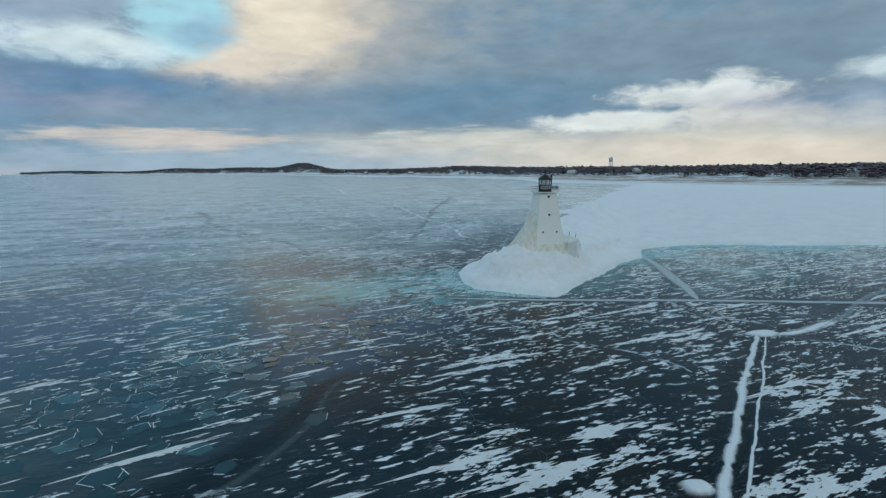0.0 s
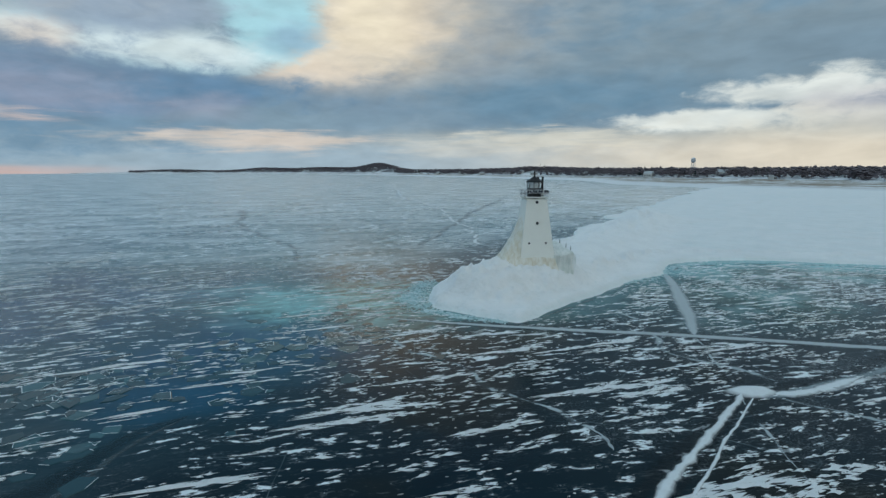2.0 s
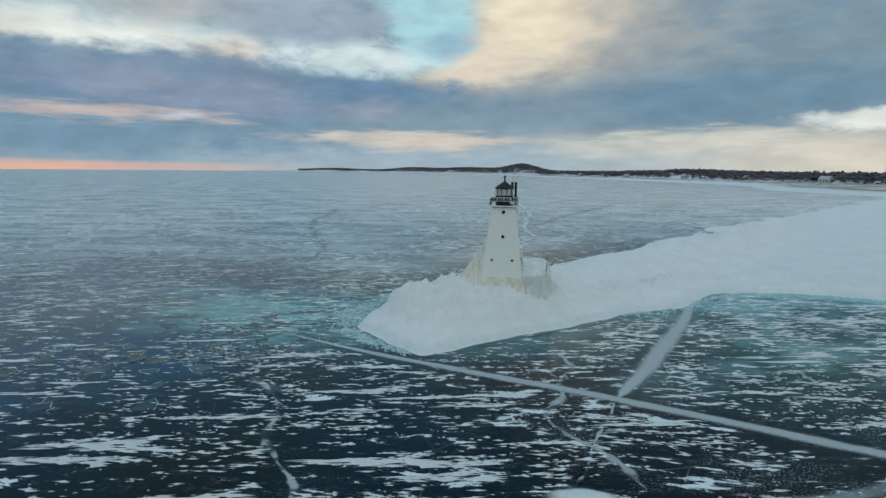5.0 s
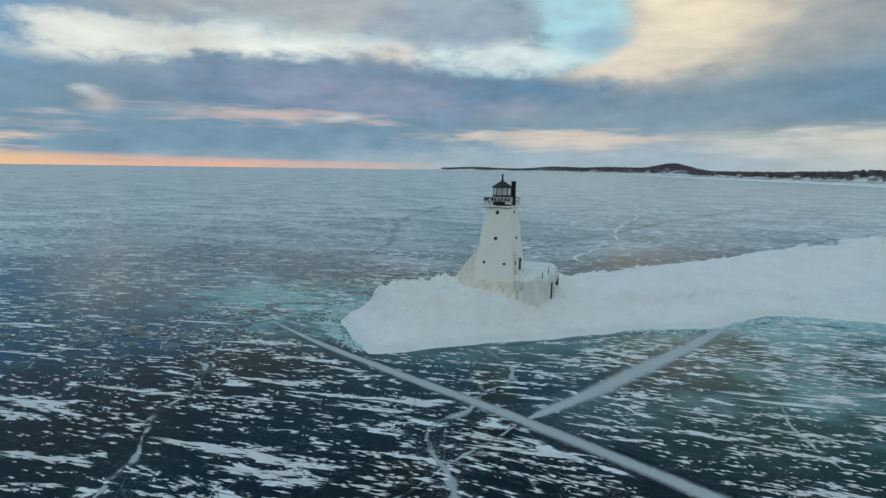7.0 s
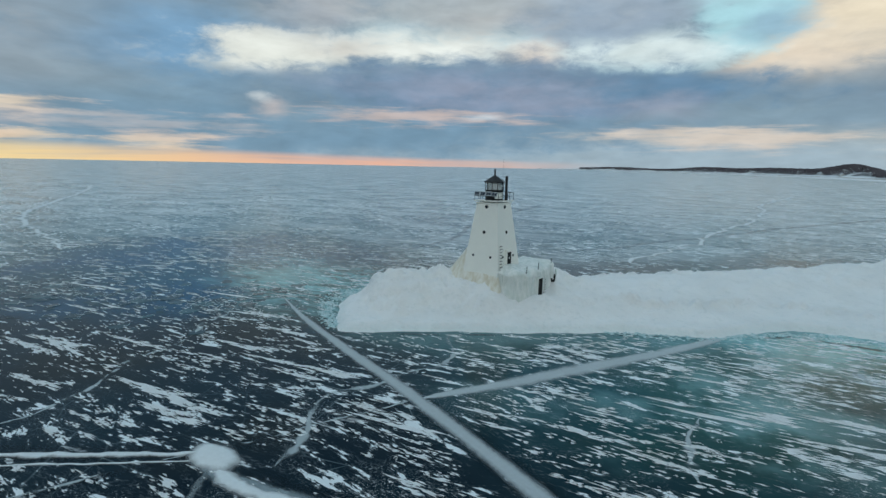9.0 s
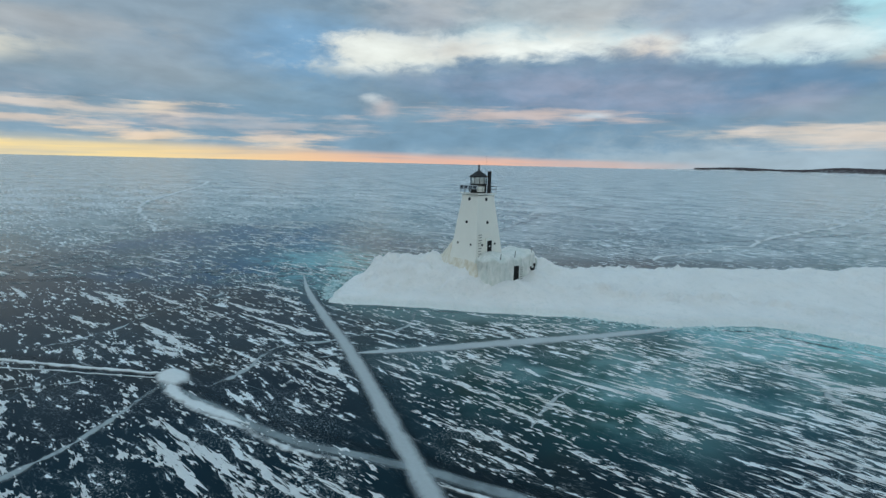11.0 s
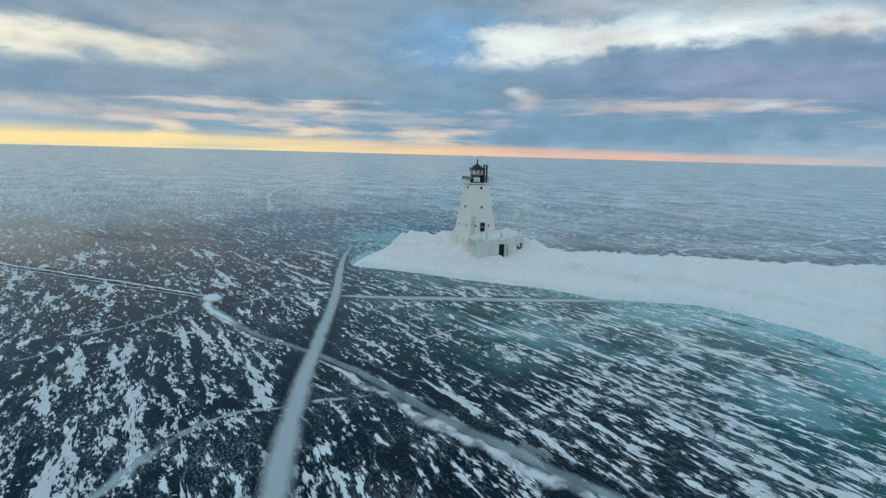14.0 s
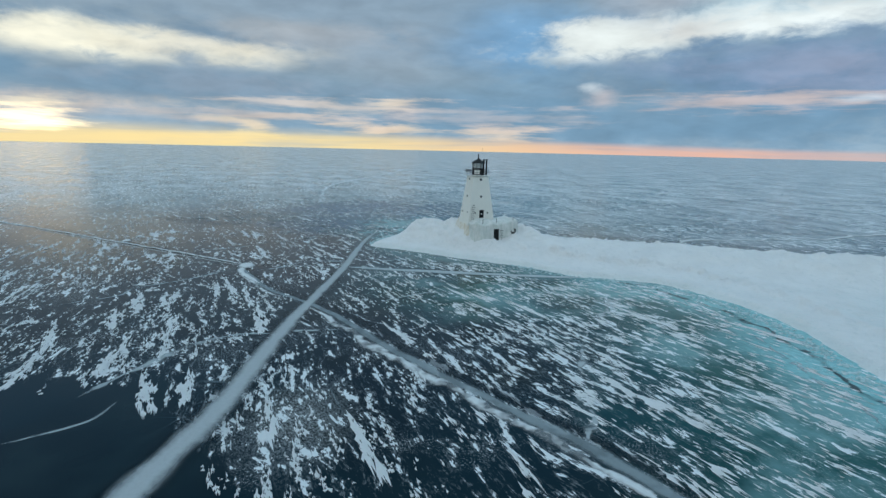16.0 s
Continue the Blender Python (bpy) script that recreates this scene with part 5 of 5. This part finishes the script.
# ---------------------------------------------------------------- brash ice along the foot of the bank
def brash(name, line, count, spread, size, seed, label, mat=None, tip=0.22):
    rng = random.Random(seed)
    bm = bmesh.new()
    p = resample(line, 1.0)
    for k in range(count):
        q = p[rng.randrange(len(p))]
        x, y = q[0] + rng.gauss(0, spread), q[1] + rng.gauss(0, spread)
        s = size * rng.uniform(0.35, 1.5)
        n = rng.choice((4, 5, 5, 6))
        t = s * rng.uniform(0.12, 0.3) * (0.1 if mat else 1)
        tilt = Euler((rng.gauss(0, tip), rng.gauss(0, tip), rng.uniform(0, 6.3))).to_matrix()
        ring = [Vector((s * rng.uniform(0.5, 1) * math.cos(2 * math.pi * i / n), s * rng.uniform(0.35, 0.8) * math.sin(2 * math.pi * i / n), 0)) for i in range(n)]
        if mat:
            bm = bmesh.new()
        base = Vector((x, y, 0.02))
        lo = [bm.verts.new(base + tilt @ (v + Vector((0, 0, -t)))) for v in ring]
        hi = [bm.verts.new(base + tilt @ (v * 0.9 + Vector((0, 0, t * 0.5)))) for v in ring]
        if not mat:
            bm.faces.new(hi)
        else:
            # frost caught along some of the edges
            inner = [bm.verts.new(base + tilt @ (v * 0.9 * (1 - 0.09 / s) + Vector((0, 0, t * 0.5)))) for v in ring]
            bm.faces.new(inner)
            for i in range(n):
                f = bm.faces.new((inner[i], hi[i], hi[(i + 1) % n], inner[(i + 1) % n]))
                f.material_index = int(rng.random() < 0.35)
        for i in range(n):
            bm.faces.new((lo[i], lo[(i + 1) % n], hi[(i + 1) % n], hi[i]))
        if mat:
            part(name, bm, mat, GROUND).data.materials.append(FLAKE)
    if not mat:
        tagged(new(name, mesh_of(name, bm, BRASH)), label, "ice rubble", kind="stuff")


BRASH = glazed_material("blue_rubble_ice", (0.30, 0.52, 0.55, 1), (0.66, 0.78, 0.80, 1), 0.25)


def plate_material():
    m, n = material("plate_ice")
    rnd = n.put("ShaderNodeObjectInfo").outputs["Random"]
    at = n.put("ShaderNodeTexCoord").outputs["Object"]
    c = n.mix(n.ramp(n.math("MULTIPLY_ADD", n.noise(at, 1.2, 4), 0.5, rnd), 0.75, 1.25), (0.012, 0.045, 0.055, 1), (0.05, 0.12, 0.135, 1))
    return finish(m, n, n.bsdf(Base_Color=c, Roughness=0.2, IOR=1.31))


PLATE = plate_material()
brash("brash_ice", [(3, 81), (1.2, 84), (0.6, 90), (1.4, 97)], 900, 1.1, 0.24, 1, "tumbled blue-green ice rubble beside the bank")
brash("brash_ice", [(4, 79.5), (9, 77), (14, 75.6)], 420, 0.5, 0.24, 2, "blue-green ice rubble at the bank's toe")
brash("brash_ice", [(32, 100), (40, 107), (44.5, 116), (49, 120.5), (57, 123.5), (66, 124.6), (78, 122.8), (92, 122)], 1200, 0.6, 0.28, 3, "blue-green ice rubble along the snow's edge")
brash("ice_plate", [(-16, 42), (-20, 36), (-26, 36), (-30, 44), (-22, 50), (-12, 58), (-4, 66), (-4, 74)], 290, 4.4, 1.3, 4, "thin broken plates of refrozen ice", PLATE, 0.02)


# ---------------------------------------------------------------- the far shore
SHORE = [(900, 250), (640, 480), (460, 590), (385, 720), (290, 900), (170, 1090), (0, 1380), (-230, 1720), (-480, 2100), (-780, 2500),
         (-1250, 3000), (-1850, 3450), (-2500, 3560), (-3150, 3380)]
line = resample(SHORE, 25)
arc = np.concatenate([[0], np.cumsum(np.linalg.norm(np.diff(line, axis=0), axis=1))])
tang = np.gradient(line, axis=0)
tang /= np.linalg.norm(tang, axis=1)[:, None]
INLAND = np.stack([tang[:, 1], -tang[:, 0]], -1)


def land_height(bearing, inland, dist):
    b = bearing
    hill = 1.25 * (26 * np.exp(-((b - 14.4) / 2.0) ** 2) + 15 * np.exp(-((b - 20.3) / 4.5) ** 2) + 14 * np.exp(-((b - 26.3) / 2.2) ** 2) + 8 * np.exp(-((b - 34.3) / 2.5) ** 2) + 5 * np.exp(-((b + 2.5) / 4.5) ** 2))
    z = 2.6 * smooth(inland, -4, 26) + 5.5 * smooth(inland, 45, 95)
    z = z + hill * smooth(inland, 20, 190) + 2.2 * (fbm(bearing * 1.1, inland * 0.012, 31) - 0.5) * smooth(inland, 20, 80)
    low = 0.3 * smooth(inland, -150, -60) + 1.7 * smooth(inland, -265, -100) * smooth(b, -5, -14)
    # the sheet dips under the ice where it carries no snow
    low = low - 0.7 * (1 - np.maximum(smooth(inland, -150, -95), smooth(b, -5, -14) * smooth(inland, -268, -200)))
    return np.maximum(np.where(inland < 0, -0.8, z), low) * smooth(b, 44.5, 36) ** 0.5 - 0.6 * smooth(b, 42.5, 44.5)


def shore_land():
    steps = [-270, -200, -150, -100, -60, -14, 0, 8, 18, 32, 50, 75, 105, 145, 200, 280, 420]
    verts, faces = [], []
    for k in range(len(line)):
        for s in steps:
            p = line[k] + INLAND[k] * (s + 8 * (vnoise(arc[k] * 0.012, 0.5, 4) - 0.5))
            d = math.hypot(*p)
            z = float(land_height(np.array(math.degrees(math.atan2(-p[0], p[1]))), np.array(float(s)), d))
            verts.append((p[0], p[1], z))
    n = len(steps)
    for k in range(len(line) - 1):
        for i in range(n - 1):
            a = k * n + i
            faces.append((a, a + 1, a + n + 1, a + n))
    me = bpy.data.meshes.new("shore")
    me.from_pydata(verts, [], faces)
    me.materials.append(LAND)
    me.polygons.foreach_set("use_smooth", [True] * len(faces))
    tagged(new("shore", me), "low snowy beach with bare sand and wooded dunes", "shore", kind="structure")


def woods(name, mat, count, lo, hi, seed, pine, label):
    """Far trees: a trunk and a ragged crown of a few clumps each, joined into one wood."""
    rng = random.Random(seed)
    verts, faces = [], []

    def clump(x, y, z, r, h):
        i = len(verts)
        for a in range(5):
            t = 2 * math.pi * (a + rng.random() * 0.6) / 5
            k = rng.uniform(0.6, 1.1)
            verts.append((x + r * k * math.cos(t), y + r * k * math.sin(t), z + h * rng.uniform(-0.15, 0.2)))
        verts.append((x + rng.uniform(-0.5, 0.5) * r, y, z + h * rng.uniform(0.35, 0.6)))
        verts.append((x, y, z - h * 0.5))
        for a in range(5):
            faces.append((i + a, i + (a + 1) % 5, i + 5))
            faces.append((i + (a + 1) % 5, i + a, i + 6))

    for k in range(count):
        # even along the view, so that the far woods stay closed
        q = min(len(line) - 2, int(rng.random() ** 1.3 * (len(line) - 1)))
        s = rng.uniform(lo, hi)
        p = line[q] + (line[q + 1] - line[q]) * rng.random() + INLAND[q] * s
        b = math.degrees(math.atan2(-p[0], p[1]))
        d = math.hypot(*p)
        if b > 38 or b < -60 or (vnoise(np.array(arc[q] * 0.01), np.array(s * 0.02), seed) < 0.3 and s < 110):
            continue
        z = float(land_height(np.array(b), np.array(s), d))
        h = rng.uniform(12, 16) * (1.1 if pine else 1.0) * (1.0 if b < 4 else 0.95) * rng.uniform(0.85, 1.1)
        r = h * rng.uniform(0.3, 0.46)
        clump(p[0], p[1], z + h * 0.25, 0.35, h * 0.5)
        if pine:
            for j in range(3):
                clump(p[0], p[1], z + h * (0.3 + 0.24 * j), r * (0.9 - 0.26 * j), h * 0.34)
        else:
            for j in range(5):
                clump(p[0] + rng.uniform(-r, r), p[1] + rng.uniform(-r, r), z + h * rng.uniform(0.12, 0.84), r * rng.uniform(0.45, 0.8), h * rng.uniform(0.16, 0.26))
    me = bpy.data.meshes.new(name)
    me.from_pydata(verts, [], faces)
    me.materials.append(mat)
    tagged(new(name, me), label, "woods", kind="stuff")


shore_land()
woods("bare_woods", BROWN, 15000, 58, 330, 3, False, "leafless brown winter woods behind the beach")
woods("pine_woods", PINE, 250, 64, 330, 4, True, "dark pines among the shore woods")


def shore_house(s, inland, size, turn, shade):
    k = int(np.searchsorted(arc, s))
    p = line[k] + INLAND[k] * inland
    b = math.degrees(math.atan2(-p[0], p[1]))
    z = float(land_height(np.array(b), np.array(float(inland)), 0))
    h = thing("house", p[0], p[1], z - 0.4, turn, shade + " shore house with a snowy gable roof", "house", "houses along the shore")
    wd, dp, ht = size, size * 0.7, size * 0.42
    part("wall", box(bmesh.new(), 0, 0, ht / 2, wd, dp, ht), SIDING, h)
    bm = bmesh.new()
    e = 0.4
    v = [bm.verts.new(c) for c in ((-wd / 2 - e, -dp / 2 - e, ht), (wd / 2 + e, -dp / 2 - e, ht), (wd / 2 + e, dp / 2 + e, ht), (-wd / 2 - e, dp / 2 + e, ht), (-wd / 2 - e, 0, ht * 1.65), (wd / 2 + e, 0, ht * 1.65))]
    for f in ((0, 1, 5, 4), (2, 3, 4, 5), (1, 2, 5), (3, 0, 4), (3, 2, 1, 0)):
        bm.faces.new([v[i] for i in f])
    part("roof", bm, ROOF, h)
    for i in (-1, 0, 1):
        part("window", box(bmesh.new(), i * wd * 0.3, -dp / 2 - 0.02, ht * 0.5, wd * 0.13, 0.1, ht * 0.4), GUN, h)


hrng = random.Random(9)
for k in range(26):
    shore_house(450 + 130 * k + hrng.uniform(-50, 50), hrng.uniform(48, 100), hrng.uniform(10, 18), hrng.uniform(0, 360), hrng.choice(("pale grey", "white", "cream")))


def water_tower():
    az, d = radians(17.2), 1250
    x, y = d * math.sin(az), d * math.cos(az)
    t = thing("water_tower", x, y, 6.0, 20, "pale grey municipal water tower above the trees", "water tower")
    for k in range(6):
        a = 2 * math.pi * k / 6
        part("leg", tube(bmesh.new(), (4.4 * math.cos(a), 4.4 * math.sin(a), 0), (3.6 * math.cos(a), 3.6 * math.sin(a), 28), 0.35, seg=8), TANK, t)
    part("riser", tube(bmesh.new(), (0, 0, 0), (0, 0, 26), 0.9, seg=10), TANK, t)
    part("tank", spin(bmesh.new(), ((0.8, 25.5), (3.2, 26.6), (4.3, 28), (4.4, 33), (3.9, 34.2), (2.4, 35.3), (0.6, 36), (0.3, 37)), 20), TANK, t, "", True)


water_tower()
